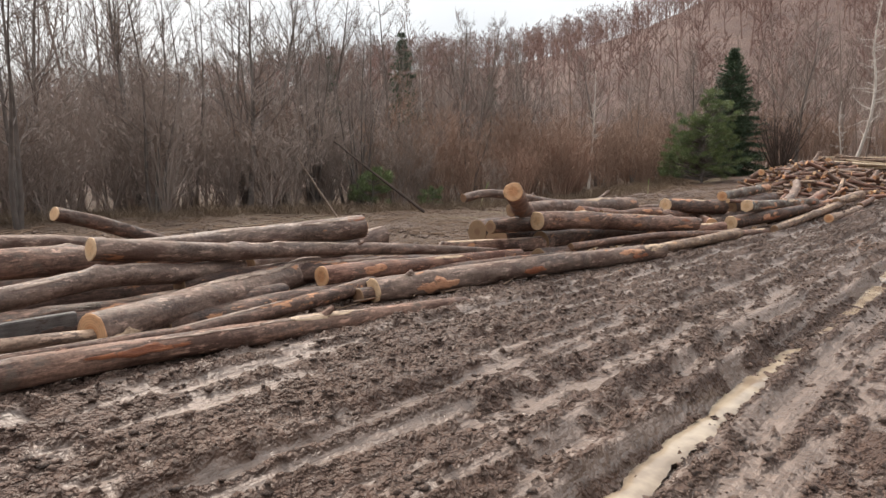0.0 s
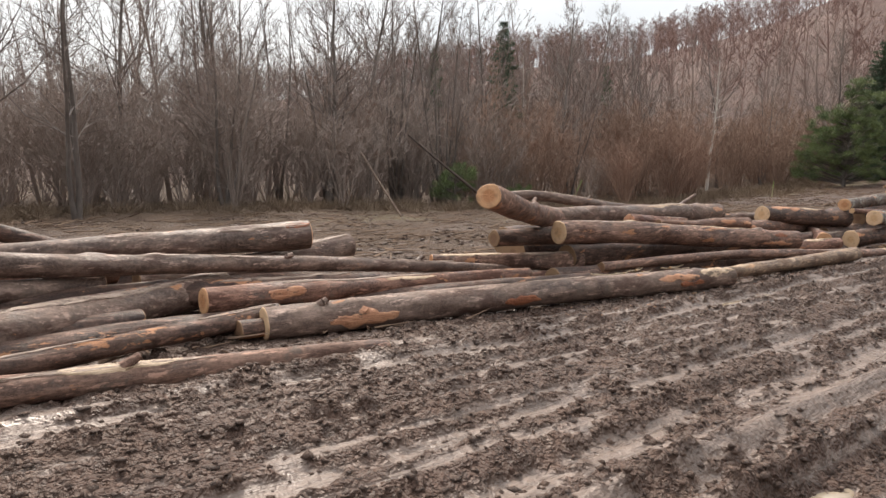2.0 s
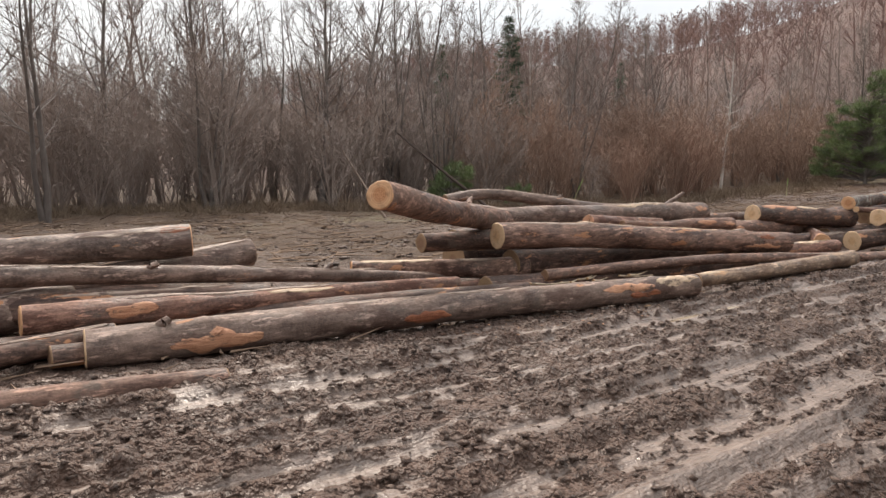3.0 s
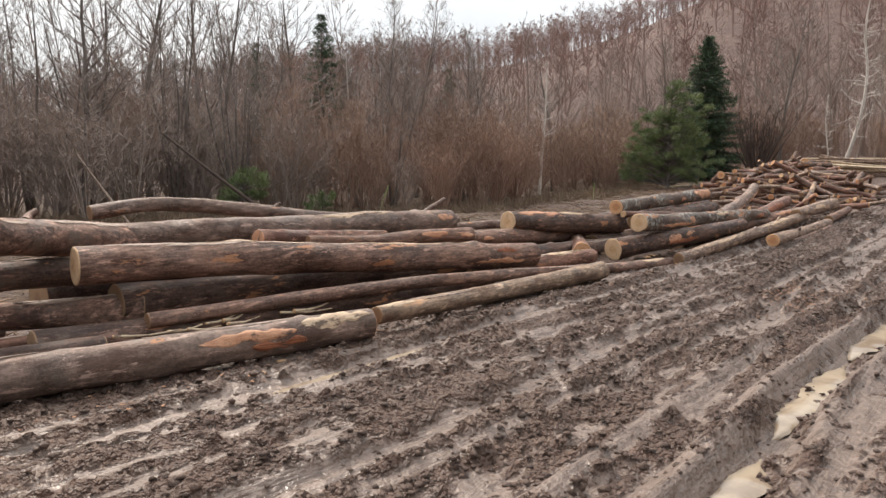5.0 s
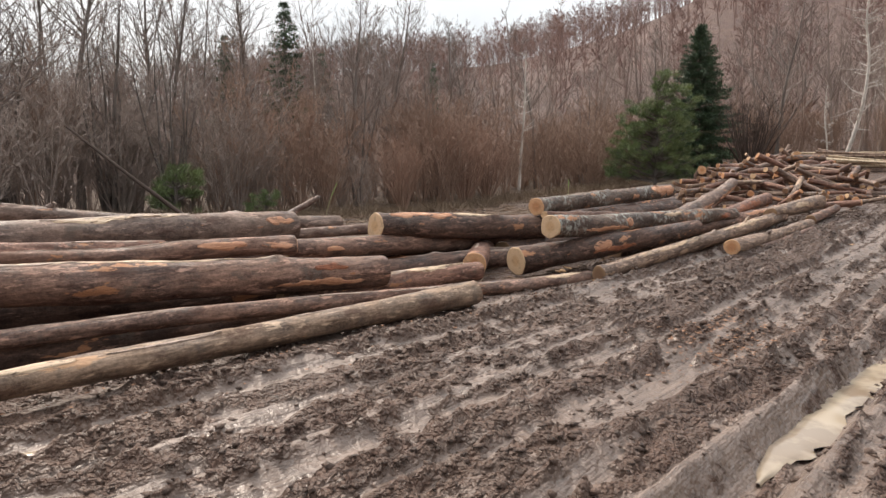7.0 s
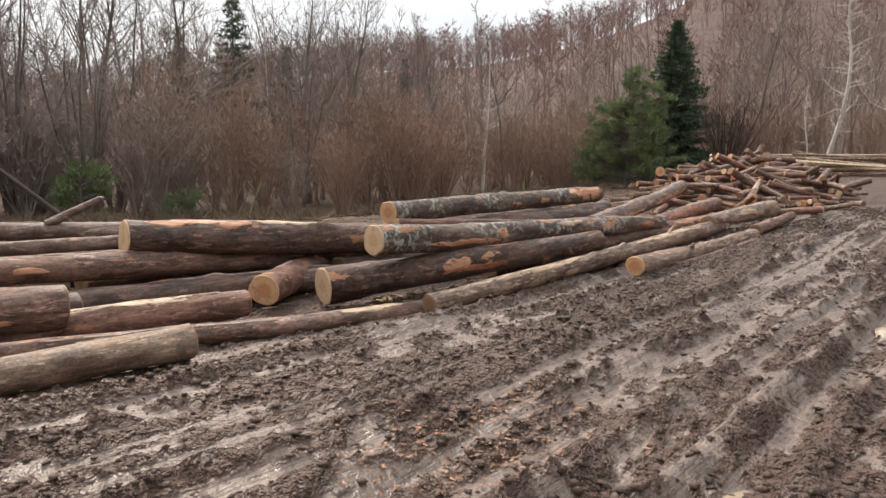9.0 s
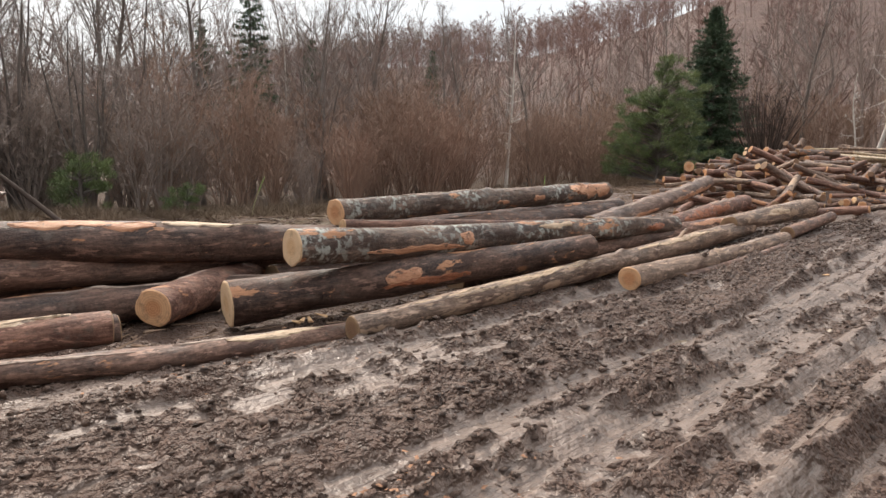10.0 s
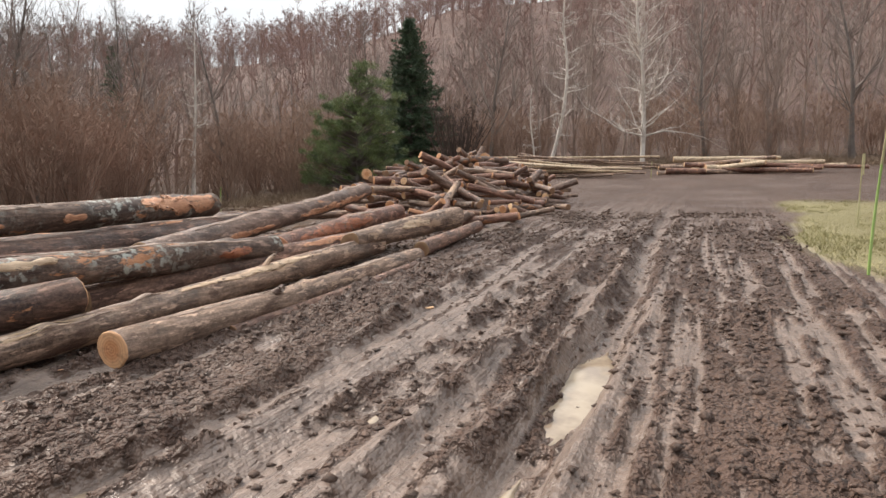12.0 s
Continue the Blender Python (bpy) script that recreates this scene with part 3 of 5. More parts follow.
class Trunk:
    """The surface of a felled trunk: a wobbling tapered tube along a line."""

    def __init__(self, points, r0, r1, seed, wobble=1.0, spacing=0.09):
        self.line, self.s, self.length = smooth_line(points, spacing)
        self.r0, self.r1, self.seed, self.wobble = r0, r1, seed, wobble
        rng = random.Random(seed)
        self.knots = [(rng.uniform(0.1, 0.95) * self.length, rng.uniform(-1, 3.5), rng.uniform(0.12, 0.3)) for _ in range(int(self.length * 0.9))]

    def centre(self, s):
        return np.stack([np.interp(s, self.s, self.line[:, k]) for k in range(3)], -1)

    def at(self, s, a, lift=0.0):
        s, a = np.broadcast_arrays(np.asarray(s, float), np.asarray(a, float))
        c = self.centre(s)
        t = self.centre(np.minimum(s + 0.05, self.length)) - self.centre(np.maximum(s - 0.05, 0))
        t /= np.linalg.norm(t, axis=-1, keepdims=True)
        side = np.cross(t, np.array([0, 0, 1.0]))
        side /= np.linalg.norm(side, axis=-1, keepdims=True)
        up = np.cross(side, t)
        r = self.r0 + (self.r1 - self.r0) * s / self.length
        k = self.seed * 7.13
        ca, sa = np.cos(a), np.sin(a)
        lump = fbm(ca * 1.1 + k, s * 1.3 + sa * 1.1, 7, 2) - 0.5
        fine = fbm(ca * 4 + k, s * 5 + sa * 4, 8, 2) - 0.5
        bend = fbm(s * 0.55 + k, s * 0 + 1.7, 9, 2) - 0.5
        rr = r * (1 + self.wobble * (0.26 * lump + 0.10 * fine))
        for ks, ka, size in self.knots:
            rr = rr + r * size * np.exp(-((s - ks) / (0.45 * r + 0.03)) ** 2 - (np.angle(np.exp(1j * (a - ka))) / 0.35) ** 2)
        c = c + (up * 0.25 + side * 0.5) * (bend * self.wobble * 0.14)[..., None]
        rr = rr + lift
        return c + rr[..., None] * (ca[..., None] * side + sa[..., None] * up)

    def grid(self, s, a, lift=0.0, closed=False):
        gs, ga = np.meshgrid(s, a, indexing="ij")
        v = self.at(gs, ga, lift).reshape(-1, 3)
        n, k = gs.shape
        idx = np.arange(n * k).reshape(n, k)
        if closed:
            nxt = np.roll(idx, -1, axis=1)
            f = np.stack([idx[:-1], nxt[:-1], nxt[1:], idx[1:]], -1).reshape(-1, 4)
        else:
            f = np.stack([idx[:-1, :-1], idx[:-1, 1:], idx[1:, 1:], idx[1:, :-1]], -1).reshape(-1, 4)
        return v, f


def cap_mesh(rim, centre, axis, seed):
    """A sawn face inside a rim of points, with a worn edge; drawn round its own middle."""
    n = len(rim)
    z = Vector(axis).normalized()
    rot = z.to_track_quat("Z", "Y").to_matrix()
    inv = np.array(rot.inverted())
    local = (rim - centre) @ inv.T
    rng = np.random.RandomState(seed)
    rings = [local]
    for f, out in ((0.985, 0.004), (0.93, 0.010), (0.55, 0.012), (0.2, 0.011)):
        q = local * f
        q[:, 2] = local[:, 2] * f * 0.4 + out + rng.uniform(-0.0015, 0.0015, n)
        rings.append(q)
    v = np.vstack(rings + [np.array([[0, 0, 0.012]])])
    f = []
    for k in range(len(rings) - 1):
        for i in range(n):
            j = (i + 1) % n
            a, b, c, d = k * n + i, k * n + j, (k + 1) * n + j, (k + 1) * n + i
            f += [(a, b, c), (a, c, d)]
    last = (len(rings) - 1) * n
    f += [(last + i, last + (i + 1) % n, last + n) for i in range(n)]
    return mesh_from("cut_end", v, f, False), Matrix.Translation(centre) @ rot.to_4x4()


LOG_COUNT = [0]


def log(label, points, r0, r1, bark, near_cut=None, far_cut=None, patches=(), stubs=(), wobble=1.0, group="felled logs beside the track"):
    """A felled log: bark, two sawn faces, torn patches of bare wood and branch stubs.
    patches: (start, end, middle angle, width in degrees, material, how it differs); stubs: (place, angle, length, radius)."""
    LOG_COUNT[0] += 1
    seed = LOG_COUNT[0]
    trunk = Trunk(points, r0, r1, seed, wobble)
    origin = trunk.line[0]
    root = new("log")
    root.location = origin
    tagged(root, label, "log", group)
    a = np.arange(20) * 2 * np.pi / 20
    v, f = trunk.grid(trunk.s, a, 0.0, True)
    skin = part_mesh("bark", mesh_from("bark", v - origin, f), bark, root)
    n = len(a)
    for ring, s, mat, sign in ((v[:n], 0, near_cut, -1), (v[-n:], trunk.length, far_cut, 1)):
        c = ring.mean(axis=0)
        d = trunk.centre(np.array([min(trunk.length, s + 0.1)]))[0] - trunk.centre(np.array([max(0, s - 0.1)]))[0]
        rim = ring if sign > 0 else ring[::-1]
        me, m = cap_mesh(rim, c, d * sign, seed)
        part_mesh("cut_end", me, mat or CUT_DARK, root, "", Matrix.Translation(-Vector(origin)) @ m)
    rng = np.random.RandomState(seed + 100)
    lit_top_flakes = []
    if r0 > 0.06 and bark is not BARK_DARK or seed % 3 == 0:
        # dry flakes only along the upper side, painting the top as lit
        for _ in range(int(1 + trunk.length * 0.75)):
            s0 = rng.uniform(0.02, 0.85) * trunk.length
            lit_top_flakes.append((s0, min(trunk.length - 0.03, s0 + rng.uniform(0.3, 1.5)), rng.uniform(55, 110), rng.uniform(14, 34), DRY_BARK, "flake of dry pale bark, painting the lit top of the log"))
    for s0, s1, mid, width, mat, how in list(patches) + lit_top_flakes:
        ns, na = max(10, int((s1 - s0) / 0.025)), 9
        gs, gu = np.meshgrid(np.linspace(0, 1, ns), np.linspace(-1, 1, na), indexing="ij")
        j = rng.uniform(0, 50)
        edge = np.sin(np.pi * np.clip(gs, 0.0, 1)) ** 0.45 * (0.10 + 1.25 * fbm(gs * (s1 - s0) * 9 + j, gu * 0 + np.sign(gu) * 3, 5, 3))
        ang = np.radians(mid + 14 * (fbm(gs * (s1 - s0) * 3 + j, gs * 0, 6, 2) - 0.5) + 0.5 * width * gu * edge)
        ss = s0 + (s1 - s0) * np.clip(gs + 0.16 * (fbm(gu * 3 + j, gs * 0, 4, 2) - 0.5), 0, 1)
        lift = np.where(np.abs(gu) > 0.99, -0.004, 0.005) * np.where((gs < 0.01) | (gs > 0.99), -0.8, 1)
        pv = trunk.at(ss, ang, lift).reshape(-1, 3)
        idx = np.arange(ns * na).reshape(ns, na)
        pf = np.stack([idx[:-1, :-1], idx[:-1, 1:], idx[1:, 1:], idx[1:, :-1]], -1).reshape(-1, 4)
        part_mesh("bare_patch", mesh_from("bare_patch", pv - origin, pf), mat, skin, how)
    for s, ang, length, rad in stubs:
        ang = radians(ang)
        p = trunk.at(np.array([s]), np.array([ang]), -0.02)[0]
        q = trunk.at(np.array([s + 1.3 * length]), np.array([ang]), 0.7 * length)[0]
        mids = p + (q - p) * 0.5 + rng.uniform(-0.02, 0.02, 3)
        tv, tf = tubes([p, mids], [mids, q], [rad, rad * 0.85], [rad * 0.85, rad * 0.7], 8)
        cv, cf = cones([q], [q + (q - p) * 0.08], [rad * 0.72])
        tv, tf = joined((tv, tf), (cv, cf))
        part_mesh("branch_stub", mesh_from("branch_stub", tv - origin, tf), bark, skin, "broken branch stub")
    return root


TORN = "torn patch of orange bare wood"
PEEL = "strip of pale peeled wood"
# the pile where the walk begins
log("long ragged brown log lying in the mud at the pile's foot", [(-4.95, -0.6, 0.02), (-4.90, 1.44, 0.06), (-4.82, 3.8, 0.0), (-4.76, 6.05, -0.10)], 0.125, 0.078, BARK_BROWN, CUT_DARK, CUT_DARK, [(4.2, 5.0, 75, 80, BARE_PALE, PEEL), (2.5, 3.3, 20, 50, BARE_RED, "")], [(4.6, 80, 0.08, 0.04)])
log("grey smooth-barked log with a notched orange sawn end", [(-5.42, 2.22, 0.13), (-5.95, 3.6, 0.16), (-6.62, 5.3, 0.20)], 0.165, 0.165, BARK_GREY, CUT_ORANGE, CUT_DARK, [(0.05, 0.35, -25, 70, BARE_PALE, "notch of pale split wood")])
log("long tapering grey log lying on top of the pile", [(-6.26, 2.55, 0.71), (-6.36, 4.0, 0.56), (-6.50, 5.6, 0.44), (-6.62, 7.6, 0.26), (-6.72, 9.4, 0.06)], 0.105, 0.060, BARK_GREY, CUT_PALE, CUT_DARK, (), [(3.4, 60, 0.05, 0.035), (5.2, 95, 0.07, 0.04)])
log("reddish brown log with torn bark and a sawn end", [(-5.98, 4.92, 0.22), (-6.02, 6.9, 0.17), (-6.10, 9.1, 0.10)], 0.122, 0.085, BARK_RED, CUT_ORANGE, CUT_DARK, [(0.55, 0.95, 20, 75, BARE, TORN), (1.9, 2.6, 50, 50, BARE_PALE, PEEL)])
log("thick grey log along the track with an orange scar", [(-5.50, 5.28, 0.06), (-5.20, 8.2, 0.07), (-4.84, 11.74, 0.02)], 0.155, 0.135, BARK_GREY, CUT_PALE, CUT_ORANGE, [(0.55, 1.25, -5, 85, BARE, TORN), (2.5, 3.0, -12, 60, BARE_RED, "reddish graze"), (5.75, 6.45, 50, 90, BARE_PALE, PEEL), (4.9, 5.7, 30, 60, BARE, TORN), (5.3, 5.8, -10, 50, BARE_RED, "")], [(0.5, 75, 0.05, 0.045)])
log("dark reddish log low in the pile", [(-5.28, 2.55, -0.01), (-5.40, 4.0, 0.06), (-5.75, 5.5, 0.08)], 0.080, 0.085, BARK_DARK, CUT_DARK, CUT_DARK)
log("short stub of a dark log under the thick grey one", [(-5.52, 5.06, 0.02), (-5.62, 6.6, 0.0)], 0.085, 0.085, BARK_DARK, CUT_DARK, CUT_DARK)
log("brown log with a rounded butt on the back of the pile", [(-7.70, 2.3, 0.50), (-7.40, 4.04, 0.56), (-6.95, 6.42, 0.66)], 0.115, 0.150, BARK_GREY, CUT_DARK, CUT_ORANGE, [(3.9, 4.2, 60, 50, BARE_RED, "")])
log("grey log end behind the pile", [(-6.98, 4.6, 0.28), (-7.08, 5.8, 0.34), (-7.32, 7.15, 0.46)], 0.130, 0.150, BARK_GREY, CUT_DARK, CUT_DARK)
log("short leaning branch log with a pale sawn end", [(-7.80, 2.75, 0.95), (-7.92, 3.3, 0.80), (-8.05, 4.1, 0.52)], 0.080, 0.088, BARK_DARK, CUT_PALE, CUT_DARK)
log("crooked pale grey log in the middle of the pile", [(-5.85, 0.9, 0.34), (-5.90, 1.72, 0.40), (-6.10, 2.62, 0.47), (-6.28, 3.4, 0.40), (-6.50, 4.2, 0.36)], 0.088, 0.110, BARK_GREY, CUT_DARK, CUT_DARK)
log("thick brown log behind the crooked one", [(-6.50, 0.6, 0.58), (-6.62, 1.95, 0.60), (-6.95, 4.4, 0.42)], 0.140, 0.135, BARK_BROWN, CUT_DARK, CUT_DARK)
log("thin grey log on the far side of the pile", [(-7.35, 0.8, 0.70), (-7.40, 2.14, 0.72), (-7.62, 3.2, 0.62)], 0.085, 0.075, BARK_GREY, CUT_DARK, CUT_DARK)
log("thin muddy pole beneath the pile", [(-5.25, 0.3, 0.18), (-5.30, 1.3, 0.19), (-5.45, 2.5, 0.09)], 0.050, 0.055, BARK_RAGGED, CUT_DARK, CUT_DARK)
log("thin brown pole lying in the mud", [(-5.08, 0.2, 0.12), (-5.10, 1.49, 0.11), (-5.24, 2.9, 0.05)], 0.050, 0.045, BARK_BROWN, CUT_DARK, CUT_DARK)
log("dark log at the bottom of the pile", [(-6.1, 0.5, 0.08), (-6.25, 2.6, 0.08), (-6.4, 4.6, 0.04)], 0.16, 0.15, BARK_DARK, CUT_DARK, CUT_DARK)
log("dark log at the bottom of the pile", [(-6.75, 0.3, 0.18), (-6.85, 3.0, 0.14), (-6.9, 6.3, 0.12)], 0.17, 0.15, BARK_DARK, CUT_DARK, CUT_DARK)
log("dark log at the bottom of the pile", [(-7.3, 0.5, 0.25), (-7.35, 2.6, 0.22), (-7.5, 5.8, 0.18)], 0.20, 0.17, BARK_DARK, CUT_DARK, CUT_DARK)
# the middle pile
log("thick log rising from the pile with a round orange sawn end", [(-5.16, 7.54, 1.16), (-5.75, 8.5, 0.98), (-6.55, 9.75, 0.82), (-7.0, 10.6, 0.70)], 0.132, 0.165, BARK_BROWN, CUT_ORANGE, CUT_DARK, (), [(2.4, 100, 0.10, 0.04)])
log("grey log lying along the top of the pile", [(-6.92, 10.0, 0.77), (-7.12, 12.8, 0.72), (-7.30, 15.66, 0.66)], 0.135, 0.185, BARK_GREY, CUT_DARK, CUT_DARK, [(3.0, 4.2, 70, 60, BARE_PALE, PEEL), (5.2, 5.6, 30, 50, BARE, TORN)])
# the long pale strip along its top also stands in for a highlight
log("heavy brown log with pale upper bark and a weathered sawn end", [(-6.29, 9.83, 0.58), (-6.10, 11.6, 0.53), (-5.92, 13.6, 0.38), (-5.75, 15.72, 0.25)], 0.160, 0.160, BARK_BROWN, CUT_PALE, CUT_DARK, [(1.0, 4.6, 88, 36, BARE_PALE, PEEL), (4.6, 5.6, -25, 40, BARE, TORN), (5.0, 5.4, 30, 40, BARE_RED, "")])
log("crooked grey trunk lying at the back of the pile", [(-8.80, 10.9, 0.92), (-8.80, 11.8, 1.00), (-8.80, 13.3, 0.86), (-8.80, 14.7, 0.70), (-8.80, 17.6, 0.54)], 0.085, 0.115, BARK_GREY, CUT_DARK, CUT_DARK, (), [(5.7, 75, 0.42, 0.055), (2.6, 95, 0.06, 0.04)])
log("brown log with a split torn end", [(-6.50, 11.7, 0.70), (-6.66, 12.6, 0.64), (-6.90, 13.9, 0.56)], 0.085, 0.085, BARK_RED, BARE, CUT_DARK)
log("crooked brown log with chipped bark", [(-6.30, 12.2, 0.65), (-6.30, 13.3, 0.58), (-6.30, 14.1, 0.58), (-6.30, 14.97, 0.55)], 0.050, 0.110, BARK_BROWN, CUT_DARK, CUT_ORANGE, [(1.7, 2.2, 25, 70, BARE, TORN), (2.35, 2.75, 5, 50, BARE, TORN)])
log("long dark log under the sawn ends", [(-6.66, 15.1, 0.45), (-6.80, 17.4, 0.36), (-7.0, 20.6, 0.24)], 0.115, 0.150, BARK_BROWN, CUT_DARK, CUT_DARK, [(0.5, 0.8, -5, 40, BARE, TORN)])
log("thin grey log behind the pile", [(-7.64, 15.6, 0.52), (-7.40, 17.1, 0.54), (-7.2, 18.6, 0.46)], 0.068, 0.075, BARK_GREY, CUT_DARK, CUT_DARK)
log("half-peeled log showing pale wood on top", [(-5.95, 14.6, 0.04), (-5.78, 15.8, 0.10), (-5.55, 17.1, 0.12)], 0.11, 0.115, BARK_RED, CUT_DARK, CUT_DARK, [(0.4, 2.3, 85, 80, BARE_PALE, PEEL)])
log("long thin muddy log winding along the pile's foot", [(-5.80, 10.2, 0.15), (-5.68, 12.0, 0.16), (-5.47, 13.8, 0.14), (-5.28, 15.9, 0.04), (-5.02, 17.4, -0.03), (-4.95, 18.68, -0.08)], 0.068, 0.085, BARK_BROWN, CUT_DARK, BARE_PALE, [(7.5, 8.3, 70, 70, BARE_PALE, PEEL)])
log("mossy yellowish log lying along the track", [(-4.90, 11.92, 0.06), (-4.95, 13.5, 0.04), (-4.96, 15.1, 0.03), (-4.92, 16.26, 0.04)], 0.088, 0.130, BARK_MOSS, CUT_DARK, CUT_DARK, [(0.0, 0.5, 70, 60, BARE_PALE, PEEL)])
log("dark splintered log in the shade of the pile", [(-6.60, 8.95, 0.53), (-6.62, 10.3, 0.50), (-6.8, 12.2, 0.34)], 0.110, 0.150, BARK_DARK, CUT_DARK, CUT_DARK)
log("split pale branch log under the pile's end", [(-7.12, 8.3, 0.23), (-6.75, 9.3, 0.18), (-6.35, 10.4, 0.15)], 0.072, 0.150, BARK_BROWN, CUT_ORANGE, CUT_DARK, [(0.1, 1.0, 80, 90, BARE_PALE, PEEL)])
log("thin pale pole between the piles", [(-7.0, 7.2, 0.20), (-7.0, 8.2, 0.18), (-6.9, 10.0, 0.12)], 0.042, 0.050, BARK_RAGGED, CUT_DARK, CUT_DARK)
log("thin brown pole between the piles", [(-6.55, 6.4, 0.04), (-6.5, 8.0, 0.03), (-6.3, 10.2, 0.02)], 0.055, 0.050, BARK_RED, CUT_DARK, CUT_DARK)
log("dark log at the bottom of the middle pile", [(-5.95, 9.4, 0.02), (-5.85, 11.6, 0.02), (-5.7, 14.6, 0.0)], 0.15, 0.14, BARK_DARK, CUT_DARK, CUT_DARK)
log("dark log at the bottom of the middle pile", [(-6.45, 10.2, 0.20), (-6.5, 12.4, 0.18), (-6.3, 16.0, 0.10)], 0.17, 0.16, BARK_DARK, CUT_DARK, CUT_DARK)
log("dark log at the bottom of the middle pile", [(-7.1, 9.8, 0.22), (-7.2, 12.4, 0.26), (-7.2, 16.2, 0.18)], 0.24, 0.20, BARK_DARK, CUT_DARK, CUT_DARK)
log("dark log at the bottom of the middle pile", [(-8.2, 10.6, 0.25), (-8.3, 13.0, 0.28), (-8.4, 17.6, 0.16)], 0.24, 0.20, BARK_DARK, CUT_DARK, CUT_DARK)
# the pile where the walk ends
log("black-barked log with torn pale patches on top", [(-6.86, 16.63, 0.63), (-6.70, 18.0, 0.57), (-6.52, 19.9, 0.46)], 0.172, 0.185, BARK_DARK, CUT_PALE, CUT_DARK, [(0.15, 1.25, 62, 60, BARE, TORN), (1.3, 2.2, 75, 45, BARE_PALE, PEEL)])
log("lichen-covered log on top of the pile, bare at one end", [(-6.45, 19.66, 0.80), (-6.65, 22.4, 0.88), (-6.92, 25.75, 0.96)], 0.140, 0.155, BARK_LICHEN, CUT_ORANGE, CUT_PALE, [(4.7, 6.05, 30, 150, BARE, TORN), (3.6, 3.9, -5, 60, BARE, TORN), (2.7, 3.0, -15, 50, BARE, TORN)])
log("thin log wedged beneath the lichen-covered one", [(-6.28, 19.62, 0.67), (-6.22, 21.6, 0.60), (-6.2, 23.6, 0.52)], 0.062, 0.052, BARK_RED, CUT_PALE, CUT_DARK)
log("dark log with a long orange strip and lichen", [(-5.43, 18.48, 0.585), (-5.28, 21.4, 0.56), (-5.09, 24.68, 0.53)], 0.160, 0.125, BARK_LICHEN, CUT_PALE, CUT_ORANGE, [(0.65, 1.85, -20, 34, BARE, "long strip of orange bare wood"), (1.8, 2.0, 15, 70, BARE, TORN), (3.0, 3.6, 35, 40, BARE_PALE, PEEL), (5.2, 5.7, -5, 60, BARE_RED, "")])
log("reddish log with a round cracked sawn end", [(-5.97, 17.57, 0.13), (-6.55, 18.40, 0.17), (-7.15, 19.3, 0.20)], 0.155, 0.150, BARK_RED, CUT_ORANGE, CUT_DARK)
log("thick dark log with an orange gash", [(-5.65, 18.02, 0.15), (-5.25, 19.9, 0.28), (-4.80, 21.96, 0.42)], 0.180, 0.135, BARK_DARK, CUT_PALE, CUT_ORANGE, [(1.35, 1.75, 15, 75, BARE, TORN), (1.3, 2.3, -15, 40, BARE_RED, "")])
log("short muddy log beside the track with a clean orange sawn end", [(-4.13, 21.64, 0.155), (-4.12, 24.0, 0.20), (-4.10, 26.3, 0.30)], 0.125, 0.110, BARK_RAGGED, CUT_ORANGE, CUT_DARK, (), [(1.6, 60, 0.06, 0.04)])
log("brown log end beside the track", [(-4.15, 26.5, 0.36), (-4.12, 27.6, 0.46), (-4.1, 28.7, 0.55)], 0.105, 0.09, BARK_BROWN, CUT_DARK, CUT_DARK)
log("thin pole against the muddy log", [(-3.96, 22.6, 0.10), (-3.92, 24.2, 0.16), (-3.94, 25.9, 0.24)], 0.05, 0.045, BARK_BROWN, CUT_DARK, CUT_DARK)
log("long rotten pale log along the pile's edge", [(-4.76, 18.58, 0.0), (-4.72, 19.6, 0.07), (-4.70, 21.6, 0.17), (-4.68, 24.0, 0.30), (-4.62, 26.2, 0.46)], 0.100, 0.130, BARK_RAGGED, CUT_DARK, CUT_DARK, [(0.6, 3.4, 62, 60, BARE_PALE, PEEL), (4.2, 6.2, 60, 50, BARE_PALE, PEEL)], [(5.3, 80, 0.12, 0.03)])
log("thick rotten log end on the pile's edge", [(-4.68, 25.6, 0.50), (-4.58, 27.0, 0.60), (-4.48, 28.6, 0.70)], 0.14, 0.17, BARK_RAGGED, CUT_DARK, CUT_DARK, [(1.0, 1.8, 20, 60, BARE_PALE, PEEL)])
log("bent grey log with a long strip of bare wood", [(-5.72, 23.4, 0.52), (-5.95, 25.2, 0.70), (-6.4, 27.6, 0.90), (-7.0, 30.2, 1.12)], 0.150, 0.150, BARK_GREY, CUT_DARK, CUT_DARK, [(3.2, 6.6, -15, 60, BARE, "long strip of orange bare wood"), (1.0, 2.4, -20, 40, BARE, TORN)])
log("dark log beneath the lichen-covered one", [(-6.5, 20.6, 0.45), (-6.5, 22.8, 0.55), (-6.6, 25.4, 0.60)], 0.17, 0.17, BARK_DARK, CUT_DARK, CUT_DARK)
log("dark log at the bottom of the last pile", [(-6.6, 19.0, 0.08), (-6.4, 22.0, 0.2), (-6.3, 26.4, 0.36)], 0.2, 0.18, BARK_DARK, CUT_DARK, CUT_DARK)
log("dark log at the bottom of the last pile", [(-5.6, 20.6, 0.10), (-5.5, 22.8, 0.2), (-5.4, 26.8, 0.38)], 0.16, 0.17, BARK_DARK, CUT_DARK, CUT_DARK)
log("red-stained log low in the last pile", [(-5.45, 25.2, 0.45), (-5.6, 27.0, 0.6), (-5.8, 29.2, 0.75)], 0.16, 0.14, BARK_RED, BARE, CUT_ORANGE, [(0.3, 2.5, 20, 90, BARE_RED, "")])
